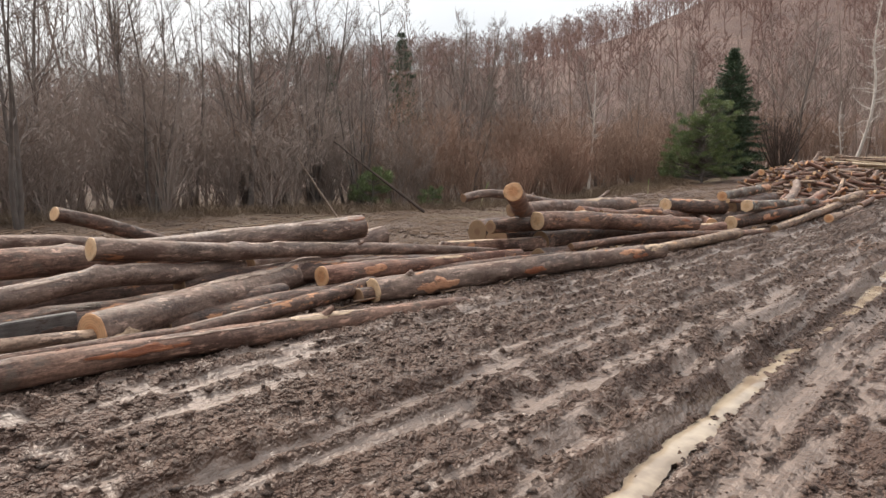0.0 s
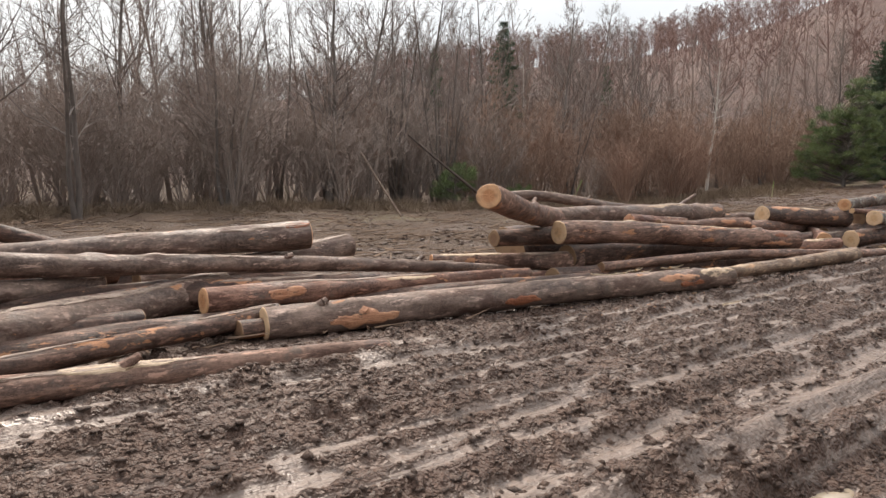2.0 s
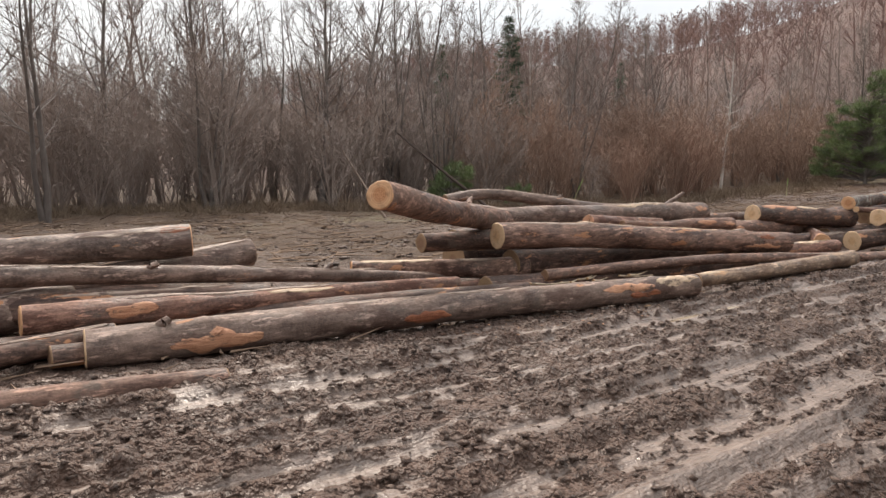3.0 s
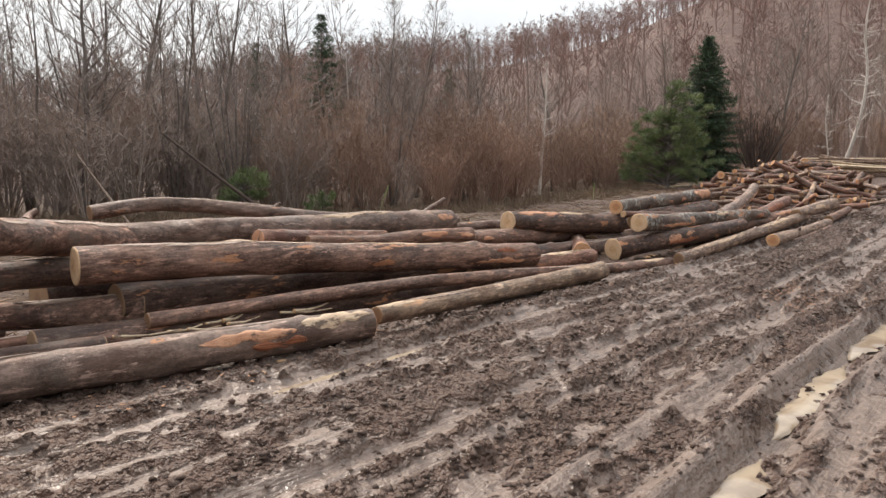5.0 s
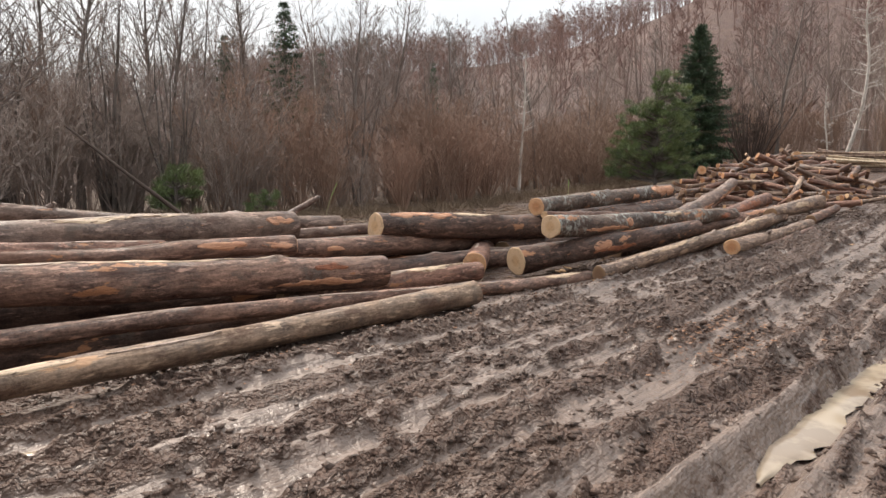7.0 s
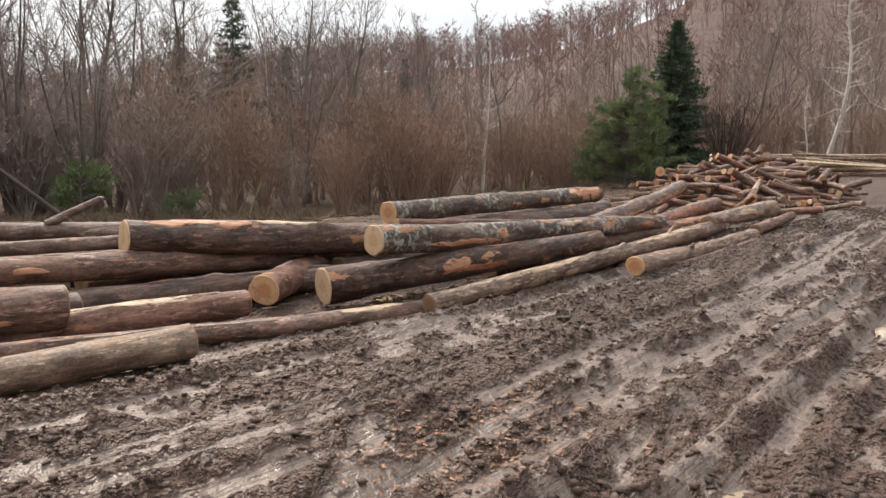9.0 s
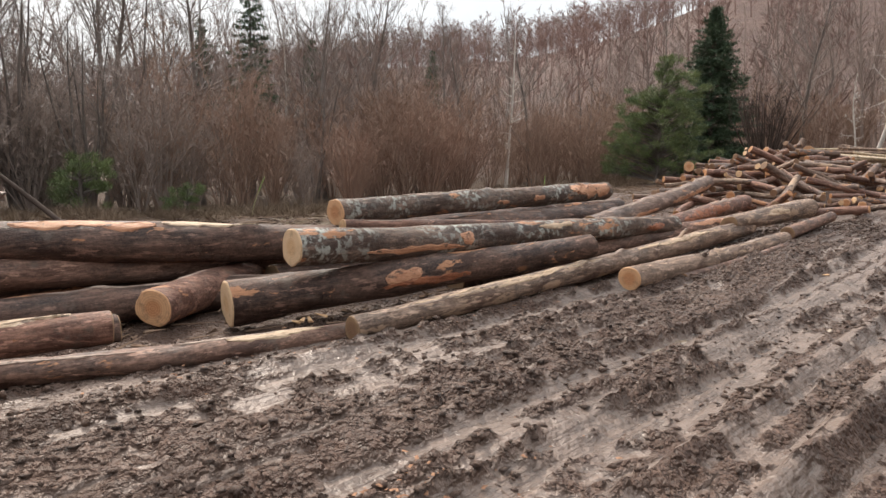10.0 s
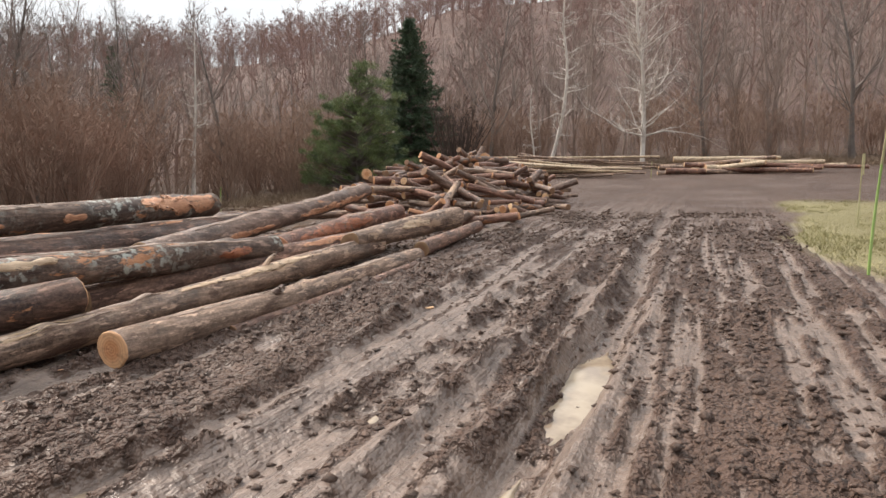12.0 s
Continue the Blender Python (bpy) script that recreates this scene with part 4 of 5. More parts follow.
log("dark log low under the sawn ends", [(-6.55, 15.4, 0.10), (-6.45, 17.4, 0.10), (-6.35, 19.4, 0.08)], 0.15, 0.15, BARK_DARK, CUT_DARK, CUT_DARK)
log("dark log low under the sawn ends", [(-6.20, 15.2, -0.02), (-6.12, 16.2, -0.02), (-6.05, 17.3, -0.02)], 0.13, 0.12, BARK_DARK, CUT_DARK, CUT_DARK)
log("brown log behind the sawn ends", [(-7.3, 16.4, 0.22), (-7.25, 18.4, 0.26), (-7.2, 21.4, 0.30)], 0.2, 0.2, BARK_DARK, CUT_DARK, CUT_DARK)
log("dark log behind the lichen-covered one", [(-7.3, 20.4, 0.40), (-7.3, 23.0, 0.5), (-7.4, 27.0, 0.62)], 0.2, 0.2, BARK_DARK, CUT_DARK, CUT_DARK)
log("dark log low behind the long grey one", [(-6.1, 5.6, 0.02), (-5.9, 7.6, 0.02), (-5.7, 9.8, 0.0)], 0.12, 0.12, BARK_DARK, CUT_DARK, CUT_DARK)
# two dark fillers, added so the first pile's gaps look deep in shade
log("dark filler log standing in for shade inside the first pile", [(-5.65, 2.9, 0.03), (-5.80, 4.4, 0.03), (-5.95, 6.2, 0.0)], 0.12, 0.11, BARK_DARK, CUT_DARK, CUT_DARK)
log("dark filler log standing in for shade inside the first pile", [(-6.35, 3.4, 0.24), (-6.38, 5.0, 0.22), (-6.4, 7.0, 0.14)], 0.13, 0.12, BARK_DARK, CUT_DARK, CUT_DARK)
log("dark log in the heart of the first pile", [(-5.75, 0.6, 0.10), (-5.85, 2.2, 0.10), (-6.0, 4.4, 0.08)], 0.13, 0.13, BARK_DARK, CUT_DARK, CUT_DARK)
log("brown log bridging the two last piles", [(-5.3, 22.4, 0.28), (-5.1, 24.6, 0.40), (-4.95, 27.2, 0.52)], 0.12, 0.12, BARK_BROWN, CUT_DARK, CUT_DARK, [(2.6, 3.8, 45, 60, BARE, TORN)])


# ---- firewood heap ----
def heap_height(x, y):
    """Height of the firewood heap over the ground."""
    t = (y - 29.0) / 16.5
    mid = -5.9 - 3.9 * t
    half = 1.1 + 2.3 * np.sin(np.pi * np.clip(t, 0, 1)) ** 0.8
    return 1.22 * max(0.0, np.sin(np.pi * min(max(t, 0), 1) ** 1.25)) ** 0.6 * max(0.0, 1 - ((x - mid) / half) ** 2) ** 0.75


def firewood_template(k):
    rng = random.Random(500 + k)
    length, r = rng.uniform(0.7, 1.9), rng.uniform(0.050, 0.100)
    pts = [(0, -length / 2, 0), (rng.uniform(-0.06, 0.06), 0, rng.uniform(-0.04, 0.04)), (0, length / 2, 0)]
    trunk = Trunk(pts, r, r * rng.uniform(0.75, 1.0), 70 + k, 1.0, 0.22)
    root = new("firewood_log")
    tagged(root, "brown-barked firewood log with orange sawn ends in a loose heap", "firewood log", "firewood heap")
    a = np.arange(10) * 2 * np.pi / 10
    v, f = trunk.grid(trunk.s, a, 0.0, True)
    part_mesh("bark", mesh_from("bark", v, f), (FIREWOOD_BARK, BARK_RED, BARK_RAGGED, BARK_BROWN)[k % 4], root)
    for ring, s, sign in ((v[:10], 0, -1), (v[-10:], length, 1)):
        me, m = cap_mesh(ring if sign > 0 else ring[::-1], ring.mean(axis=0), (0, sign, 0), k)
        part_mesh("cut_end", me, (CUT_DARK, CUT_ORANGE, CUT_DARK, CUT_PALE)[k % 4], root, "", m)
    return root, r


def build_heap():
    rng = random.Random(11)
    templates = [firewood_template(k) for k in range(14)]
    used = set()
    for layer in range(9):
        z0 = layer * 0.14
        y = 28.6
        while y < 45.5:
            x = -13.0
            while x < -3.6:
                px, py = x + rng.uniform(-0.3, 0.3), y + rng.uniform(-0.7, 0.7)
                h = heap_height(px, py)
                if h > z0 and (h < z0 + 0.30 or rng.random() < 0.06):
                    k = rng.randrange(len(templates))
                    root, r = templates[k]
                    turn = rng.gauss(-28, 34)
                    m = pose(px, py, ground_z(px, py) + z0 + r * 0.9, rng.gauss(8, 15), rng.uniform(0, 360), turn)
                    if k in used:
                        copy_thing(root, m)
                    else:
                        root.matrix_basis = m
                        used.add(k)
                x += 0.58
            y += 1.08


build_heap()


def small_log(kind, label, a, b, r0, r1, bark, cut, group, category="log"):
    """A straight small log or pole from a to b with sawn ends."""
    a, b = Vector(a), Vector(b)
    trunk = Trunk([a, (a + b) / 2 + Vector((0, 0, -0.02)), b], r0, r1, hash((round(a.x, 2), round(b.y, 2))) % 97, 0.8, 0.3)
    root = new(kind)
    root.location = a
    tagged(root, label, category, group)
    ang = np.arange(9) * 2 * np.pi / 9
    v, f = trunk.grid(trunk.s, ang, 0.0, True)
    o = np.array(a)
    part_mesh("bark", mesh_from("bark", v - o, f), bark, root)
    for ring, sign in ((v[:9], -1), (v[-9:], 1)):
        me, m = cap_mesh(ring if sign > 0 else ring[::-1], ring.mean(axis=0), (b - a) * sign, 3)
        part_mesh("cut_end", me, cut, root, "", Matrix.Translation(-a) @ m)
    return root


small_log("log", "dark log with a bright orange sawn end on the heap", (-9.9, 35.6, 1.58), (-11.0, 38.0, 1.35), 0.16, 0.15, BARK_DARK, CUT_ORANGE, "firewood heap")
small_log("log", "dark log with a bright orange sawn end on the heap", (-9.0, 35.8, 1.36), (-9.4, 38.6, 1.42), 0.15, 0.14, BARK_DARK, CUT_ORANGE, "firewood heap")
small_log("log", "brown log lying on the heap's back", (-9.9, 37.5, 1.75), (-7.9, 38.4, 1.62), 0.06, 0.05, BARE_PALE, CUT_PALE, "firewood heap")
small_log("log", "upright broken stump on the heap", (-9.4, 43.2, 1.8), (-9.0, 43.5, 2.75), 0.17, 0.12, BARK_GREY, CUT_DARK, "firewood heap")
small_log("log", "round with an orange sawn face on the heap", (-8.0, 40.6, 2.15), (-8.3, 41.6, 2.2), 0.20, 0.19, BARK_BROWN, CUT_ORANGE, "firewood heap")


def build_splinters():
    """Pale slivers torn from the trunks, lying in the shade of the middle pile."""
    rng = random.Random(19)
    for _ in range(14):
        x, y = -5.55 - 0.5 * rng.random(), rng.uniform(9.6, 12.2)
        a, length = rng.gauss(0.15, 0.4), rng.uniform(0.2, 0.6)
        z = ground_z(x, y) + 0.19
        small_log("splinter", "long pale splinter of split wood under the log pile", (x, y, z), (x - length * math.sin(a), y + length * math.cos(a), z + rng.uniform(-0.02, 0.06)), rng.uniform(0.012, 0.022), 0.006, POLE_PALE, CUT_PALE, "splinters under the pile", "splinter")


build_splinters()


def build_poles():
    rng = random.Random(4)
    for i in range(22):
        y = 49.6 + rng.uniform(-0.5, 0.9)
        x0, x1 = -10.9 + rng.uniform(0, 2.2), -5.4 + rng.uniform(-0.6, 2.6)
        lift = 0.10 + 0.040 * i
        zl, zr = ground_z(x0, y) + lift * 1.2 + 0.1, ground_z(x1, y) + lift * rng.uniform(0.35, 0.95) + 0.04
        small_log("pole", "thin peeled pale pole stacked at the clearing's edge", (x0, y, zl), (x1, y + rng.uniform(-0.8, 0.8), zr), rng.uniform(0.05, 0.075), rng.uniform(0.03, 0.05), POLE_PALE if rng.random() < 0.6 else BARK_RAGGED, CUT_PALE, "poles at the clearing's edge", "pole")
    for i in range(24):
        y = 51.4 + rng.uniform(-0.7, 0.9)
        x0 = -3.0 + rng.uniform(0, 3.6)
        x1 = x0 + rng.uniform(2.6, 5.0)
        lift = 0.10 + 0.024 * i
        small_log("pole", "brown pole in a low stack at the clearing's edge", (x0, y, ground_z(x0, y) + lift * rng.uniform(0.3, 1)), (x1, y + rng.uniform(-1.6, 1.6), ground_z(x1, y) + lift * rng.uniform(0.2, 1.1)), rng.uniform(0.08, 0.15), rng.uniform(0.07, 0.11), BARK_RED if rng.random() < 0.35 else (BARK_RAGGED if rng.random() < 0.6 else POLE_PALE), CUT_PALE, "poles at the clearing's edge", "pole")


build_poles()


# ---- trees ----
def rand_dir(rng, base, spread):
    v = np.array(base) + np.array([rng.gauss(0, spread), rng.gauss(0, spread), rng.gauss(0, spread)])
    return v / np.linalg.norm(v)


def bare_tree(seed, height, radius, stems=1, limbs=26, subs=5, twigs=5, lean=0.05, rise=0.7, spread=0.45, start=0.25, twig_r=0.008, sides=6, pieces=3, n=9, thin=False, fan=(0.08, 0.30), mess=1.0):
    """Trunk and crown of a leafless tree, as (verts, faces) each."""
    rng = random.Random(seed)
    t0, t1, tr0, tr1 = [], [], [], []
    l0, l1, lr0, lr1 = [], [], [], []
    w0, w1, wr = [], [], []
    for s in range(stems):
        turn = 2 * math.pi * (s + rng.random()) / stems
        out = 0 if stems == 1 else rng.uniform(*fan)
        d = np.array([math.cos(turn) * out + rng.gauss(0, lean), math.sin(turn) * out + rng.gauss(0, lean), 1.0])
        h = height * (1 if s == 0 else rng.uniform(0.65, 1.0))
        p = np.array([math.cos(turn) * radius * 0.8 * (stems > 1), math.sin(turn) * radius * 0.8 * (stems > 1), -0.15])
        line = [p]
        for k in range(n):
            d = d + np.array([rng.gauss(0, 0.06), rng.gauss(0, 0.06), 0.05])
            line.append(line[-1] + d / np.linalg.norm(d) * h / n)
        r = radius * (1 if stems == 1 else 0.62)
        rad = [r * (1 - 0.93 * (k / n) ** 0.85) + 0.006 for k in range(n + 1)]
        rad[0] *= 1.25
        for k in range(n):
            t0.append(line[k]), t1.append(line[k + 1]), tr0.append(rad[k]), tr1.append(rad[k + 1])
        for _ in range(max(4, limbs // stems)):
            f = start + (1 - start) * rng.random() ** 0.8
            k = min(n - 1, int(f * n))
            base = line[k] + (line[k + 1] - line[k]) * (f * n - k)
            a = rng.random() * 2 * math.pi
            d2 = np.array([math.cos(a), math.sin(a), rise * rng.uniform(0.6, 1.5)])
            length = h * spread * (1.05 - f) * rng.uniform(0.6, 1.2) + 0.35
            rl = max(0.010, rad[k] * 0.42)
            q, dd = base, d2 / np.linalg.norm(d2)
            for m in range(pieces):
                e = q + dd * length / pieces
                l0.append(q), l1.append(e), lr0.append(rl * (1 - 0.27 * m)), lr1.append(rl * (1 - 0.27 * (m + 1)))
                for _s in range(max(1, subs // pieces + (m > 0 or pieces == 1))):
                    g = q + (e - q) * rng.random()
                    sd = rand_dir(rng, dd + np.array([0, 0, 0.25]), 0.5 * mess)
                    sl = length * rng.uniform(0.2, 0.5) + 0.15
                    se = g + sd * sl
                    w0.append(g), w1.append(se), wr.append(max(twig_r * 1.25, rl * 0.4))
                    for _t in range(twigs):
                        tg = g + (se - g) * rng.uniform(0.2, 1)
                        td = rand_dir(rng, sd + np.array([0, 0, 0.12]), 0.65 * mess)
                        w0.append(tg), w1.append(tg + td * rng.uniform(0.25, 0.7) * (0.4 + 0.3 * sl)), wr.append(twig_r)
                q, dd = e, rand_dir(rng, dd + np.array([0, 0, 0.18]), 0.17)
    trunk = tubes(t0, t1, tr0, tr1, sides)
    crown = blades(l0 + w0, l1 + w1, lr0 + wr) if thin else joined(tubes(l0, l1, lr0, lr1, 3), blades(w0, w1, wr))
    return trunk, crown


def conifer(seed, height, radius, gap=0.30, low=0.4, droop=0.25, width=0.05, round_top=0.0, per=9, blade=0.30):
    """A conifer: trunk with limbs, and a crown of many small needle sprays."""
    rng = random.Random(seed)
    t0, t1, r0, r1 = [np.array([0, 0, -0.1])], [np.array([0, 0, height])], [height * 0.014 + 0.03], [0.012]
    w0, w1, wr = [], [], []
    z = low
    while z < height - 0.1:
        f = (z - low) / (height - low)
        reach = radius * ((1 - f) ** 0.72 if not round_top else max(0.05, math.sin(math.pi * (0.2 + 0.8 * f)) ** 0.55)) + 0.12
        for k in range(per):
            a = 2 * math.pi * (k + rng.random()) / per
            length = reach * rng.uniform(0.45, 1.22)
            d = np.array([math.cos(a), math.sin(a), -droop * rng.uniform(0.3, 1.2) + 0.55 * f + 0.25 * round_top])
            d /= np.linalg.norm(d)
            base = np.array([0, 0, z + rng.uniform(-0.15, 0.15)])
            tip = base + d * length
            t0.append(base), t1.append(tip), r0.append(0.012 + 0.012 * length), r1.append(0.004)
            n = max(3, int(length / 0.15))
            for m in range(n):
                g = base + (tip - base) * (0.2 + 0.8 * (m + rng.random()) / n)
                for _ in range(14):
                    sd = rand_dir(rng, d * 0.5 + np.array([0, 0, 0.2 - 0.25 * droop]), 0.75)
                    w0.append(g), w1.append(g + sd * blade * rng.uniform(0.6, 1.3)), wr.append(width * rng.uniform(0.6, 1.2))
        z += gap * rng.uniform(0.8, 1.2)
    return tubes(t0, t1, r0, r1, 5), blades(w0, w1, wr)


def pine(seed, lobes, trunk_h, clumps=26, needles=150, needle=0.20, width=0.011):
    """A bushy pine: limbs that end in tufts of needles, gathered in lobes (x, y, z, across, high)."""
    rng = random.Random(seed)
    t0, t1, r0, r1 = [np.array([0, 0, -0.1])], [np.array([0.1, 0, trunk_h])], [0.13], [0.04]
    w0, w1, wr = [], [], []
    for lx, ly, lz, across, high in lobes:
        mid = np.array([lx, ly, lz])
        for _ in range(int(clumps * across * high)):
            v = rand_dir(rng, (0, 0, 0.15), 1.0)
            e = mid + v * np.array([across, across, high]) * rng.uniform(0.45, 1.08)
            if e[2] < 0.15:
                continue
            base = np.array([0.05 * lx, 0.05 * ly, max(0.2, min(trunk_h, e[2] - 0.35 * math.hypot(e[0], e[1])))])
            t0.append(base), t1.append(e), r0.append(0.030), r1.append(0.008)
            out = e - base
            out = out / np.linalg.norm(out)
            size = rng.uniform(0.16, 0.34)
            for _n in range(needles):
                g = e + rand_dir(rng, out * 0.3, 0.9) * size * rng.random() ** 0.5 * np.array([1.2, 1.2, 0.75])
                nd = rand_dir(rng, out * 0.7 + np.array([0, 0, 0.55]), 0.7)
                w0.append(g), w1.append(g + nd * needle * rng.uniform(0.6, 1.3)), wr.append(width * rng.uniform(0.7, 1.3))
    return tubes(t0, t1, r0, r1, 5), blades(w0, w1, wr)


def crooked_birch(seed, line, radius, branches, reach, rise, twig_r=0.009):
    """A pale birch with a winding stem through the points of line and bare branches."""
    rng = random.Random(seed)
    pts, _, _ = smooth_line(line, 0.45)
    n = len(pts) - 1
    rad = [radius * (1 - 0.88 * (k / n) ** 0.9) + 0.008 for k in range(n + 1)]
    w0, w1, wr, l0, l1, la, lb = [], [], [], [], [], [], []
    for _ in range(branches):
        f = 0.14 + 0.84 * rng.random()
        k = min(n - 1, int(f * n))
        q = pts[k] + (pts[k + 1] - pts[k]) * (f * n - k)
        a = rng.uniform(0, 6.28)
        d = rand_dir(rng, (math.cos(a), math.sin(a), rise * (0.2 + 1.2 * f)), 0.2)
        length, r = reach * (1.15 - 0.75 * f) * rng.uniform(0.5, 1.2), max(0.012, rad[k] * 0.38)
        for m in range(4):
            e = q + d * length / 4
            l0.append(q), l1.append(e), la.append(r * (1 - 0.22 * m)), lb.append(r * (1 - 0.22 * (m + 1)))
            for _s in range(4):
                g = q + (e - q) * rng.random()
                sd = rand_dir(rng, d * 0.8, 0.6)
                sl = length * rng.uniform(0.12, 0.34)
                w0.append(g), w1.append(g + sd * sl), wr.append(twig_r)
                for _t in range(4):
                    h = g + sd * sl * rng.uniform(0.3, 1)
                    w0.append(h), w1.append(h + rand_dir(rng, sd, 0.7) * sl * rng.uniform(0.3, 0.7)), wr.append(twig_r * 0.7)
            q, d = e, rand_dir(rng, d + np.array([0, 0, 0.14 * rise]), 0.22)
    return tubes(pts[:-1], pts[1:], rad[:-1], rad[1:], 7), joined(tubes(l0, l1, la, lb, 4), blades(w0, w1, wr))


def planted(kind, label, template, spots, bark, leaf, group="", category="tree"):
    """Trees of one template as things of their own: trunk and crown under an empty at the foot."""
    trunk, crown = template
    first = None
    for x, y, turn, size in spots:
        m = pose(x, y, ground_z(x, y) - 0.02, 0, 0, turn) @ Matrix.Scale(size, 4)
        if first is None:
            first = new(kind)
            tagged(first, label, category, group)
            part_mesh("trunk", mesh_from("trunk", *trunk), bark, first)
            part_mesh("crown", mesh_from("crown", *crown), leaf, first)
            first.matrix_basis = m
        else:
            root = copy_thing(first, Matrix.Identity(4))
            root.matrix_basis = m
    return first


WOODS = "bare trees at the wood's edge"
LBL = "leafless grey-barked tree with fine upright branches at the wood's edge"
planted("bare_tree", LBL, bare_tree(1, 9.5, 0.13, 3, 36, 6, 5), [(-22.1, 6.4, 0, 1), (-26.5, 33.0, 15, 0.85), (-27.5, 40.5, 250, 0.9), (-24.8, 52.5, 100, 0.85), (-25.0, 11.9, 130, 0.95), (-30.5, 26.0, 60, 1.15), (-31.5, 17.0, 200, 1.1)], TRUNK, TWIG_TREE, WOODS)
planted("bare_tree", LBL, bare_tree(2, 11.5, 0.14, 1, 34, 6, 5), [(-24.4, 4.4, 20, 0.9), (-34.5, 21.5, 310, 1.1), (-29.5, 29.0, 170, 1.1), (-27.2, 17.4, 90, 1.0), (-36.4, 45.0, 200, 1.05), (-29.0, 9.0, 10, 1.0), (-38.9, 40.6, 10, 1.0), (-27.0, 0.5, 75, 1.0), (-33.5, 30.5, 75, 1.0)], TRUNK, TWIG_TREE, WOODS)
planted("bare_tree", LBL, bare_tree(3, 12.5, 0.17, 1, 40, 6, 5, 0.05, 1.0, 0.5, 0.2), [(-33.4, 49.0, 0, 1.0), (-26.0, 48.5, 60, 0.8), (-22.5, 58.5, 140, 0.85), (-14.5, 61.0, 210, 0.95), (-1.0, 61.5, 310, 0.9), (6.5, 61.0, 30, 0.95), (12.0, 61.5, 160, 0.9),  (-28.5, 35.0, 330, 0.95), (-31.0, 39.5, 250, 1.0), (-36.0, 27.5, 15, 1.15), (-35.0, 51.5, 120, 0.9), (-32.0, 25.8, 240, 1.0), (-30.0, 13.5, 40, 0.95), (-29.5, 21.0, 300, 1.05), (-26.5, -2.5, 0, 0.9), (-41.0, 33.0, 30, 1.0)], TRUNK, TWIG_TREE, WOODS)
planted("bare_tree", "cluster of many upright grey stems fanning out from one base", bare_tree(4, 9.0, 0.16, 9, 70, 5, 4, 0.08, 1.3, 0.28), [(-27.6, 21.4, 0, 1.0), (-26.0, 23.2, 110, 0.8), (-28.8, 18.3, 220, 0.9)], TRUNK, TWIG_TREE, WOODS)
planted("birch_tree", "slim white-barked birch with short bare side branches", crooked_birch(5, [(0, 0, -0.1), (0.10, 0.1, 2.6), (0.22, 0.2, 5.2), (0.18, 0.35, 8.6)], 0.105, 22, 1.2, 0.35), [(-24.2, 44.0, 0, 1.0), (-33.2, 35.6, 90, 1.1)], BIRCH, BIRCH, "birches", "birch")
planted("birch_tree", "pale leaning birch with a winding stem beside the clearing", crooked_birch(6, [(-0.55, 0, -0.1), (-0.1, 0, 1.3), (0.40, 0, 3.6), (0.55, 0.1, 6.2), (0.30, 0.1, 9.0), (0.75, 0.1, 13.0)], 0.125, 44, 2.0, 0.45), [(-9.2, 57.7, 0, 1.0)], BIRCH, BIRCH, "birches", "birch")
planted("birch_tree", "thin pale sapling beside the leaning birch", crooked_birch(7, [(0, 0, -0.1), (-0.15, 0, 1.6), (-0.35, 0, 3.2), (-0.3, 0.1, 5.0)], 0.05, 18, 0.9, 0.6), [(-10.4, 57.4, 0, 1.0)], BIRCH, BIRCH, "birches", "birch")
planted("birch_tree", "broad pale bare tree with spreading white limbs", crooked_birch(8, [(0, 0, -0.1), (0.05, 0, 2.2), (-0.05, 0, 5.0), (-0.45, 0.1, 8.4), (-0.30, 0.1, 12.4)], 0.14, 76, 4.4, 0.85, 0.010), [(-4.3, 57.6, 40, 1.0)], BIRCH, BIRCH, "birches", "birch")
planted("pine_tree", "bushy green pine with a lopsided crown beside the log pile", pine(21, [(-1.5, 0.3, 2.2, 1.7, 1.7), (0.2, -0.2, 2.6, 2.0, 2.1), (0.9, 0.2, 4.4, 1.5, 1.6), (-0.8, 0.0, 4.0, 1.3, 1.2), (1.0, 0.4, 1.6, 1.8, 1.3), (0.6, 0.1, 5.9, 0.8, 0.9), (-2.1, 0.0, 1.3, 1.3, 1.1)], 5.6), [(-17.6, 48.6, 0, 1.0)], TRUNK, NEEDLE, "evergreens", "pine")
planted("conifer", "tall dark spruce with a pointed top", conifer(22, 10.3, 3.0, 0.24, 0.4, 0.30, 0.030, 0.0, 12, 0.24), [(-18.5, 57.1, 0, 1.0)], TRUNK, NEEDLE_DARK, "evergreens", "spruce")
planted("conifer", "narrow spruce among the bare trees", conifer(23, 11.4, 1.7, 0.34, 2.2, 0.50, 0.020, 0.0, 8, 0.24), [(-33.2, 33.6, 0, 1.0), (-44.0, 36.0, 90, 1.0), (-42.5, 56.0, 50, 0.95), (-46.0, 46.0, 180, 1.0)], TRUNK, NEEDLE_DARK, "evergreens", "spruce")
planted("evergreen_bush", "low dark evergreen bush at the wood's edge", pine(24, [(0, 0, 1.1, 1.2, 1.0), (-0.7, 0.3, 0.8, 0.9, 0.7), (0.5, 0.2, 1.8, 0.8, 0.7)], 1.8, 22, 130), [(-24.2, 22.4, 0, 0.9), (-22.8, 25.3, 70, 0.5)], TRUNK, NEEDLE, "evergreens", "bush")
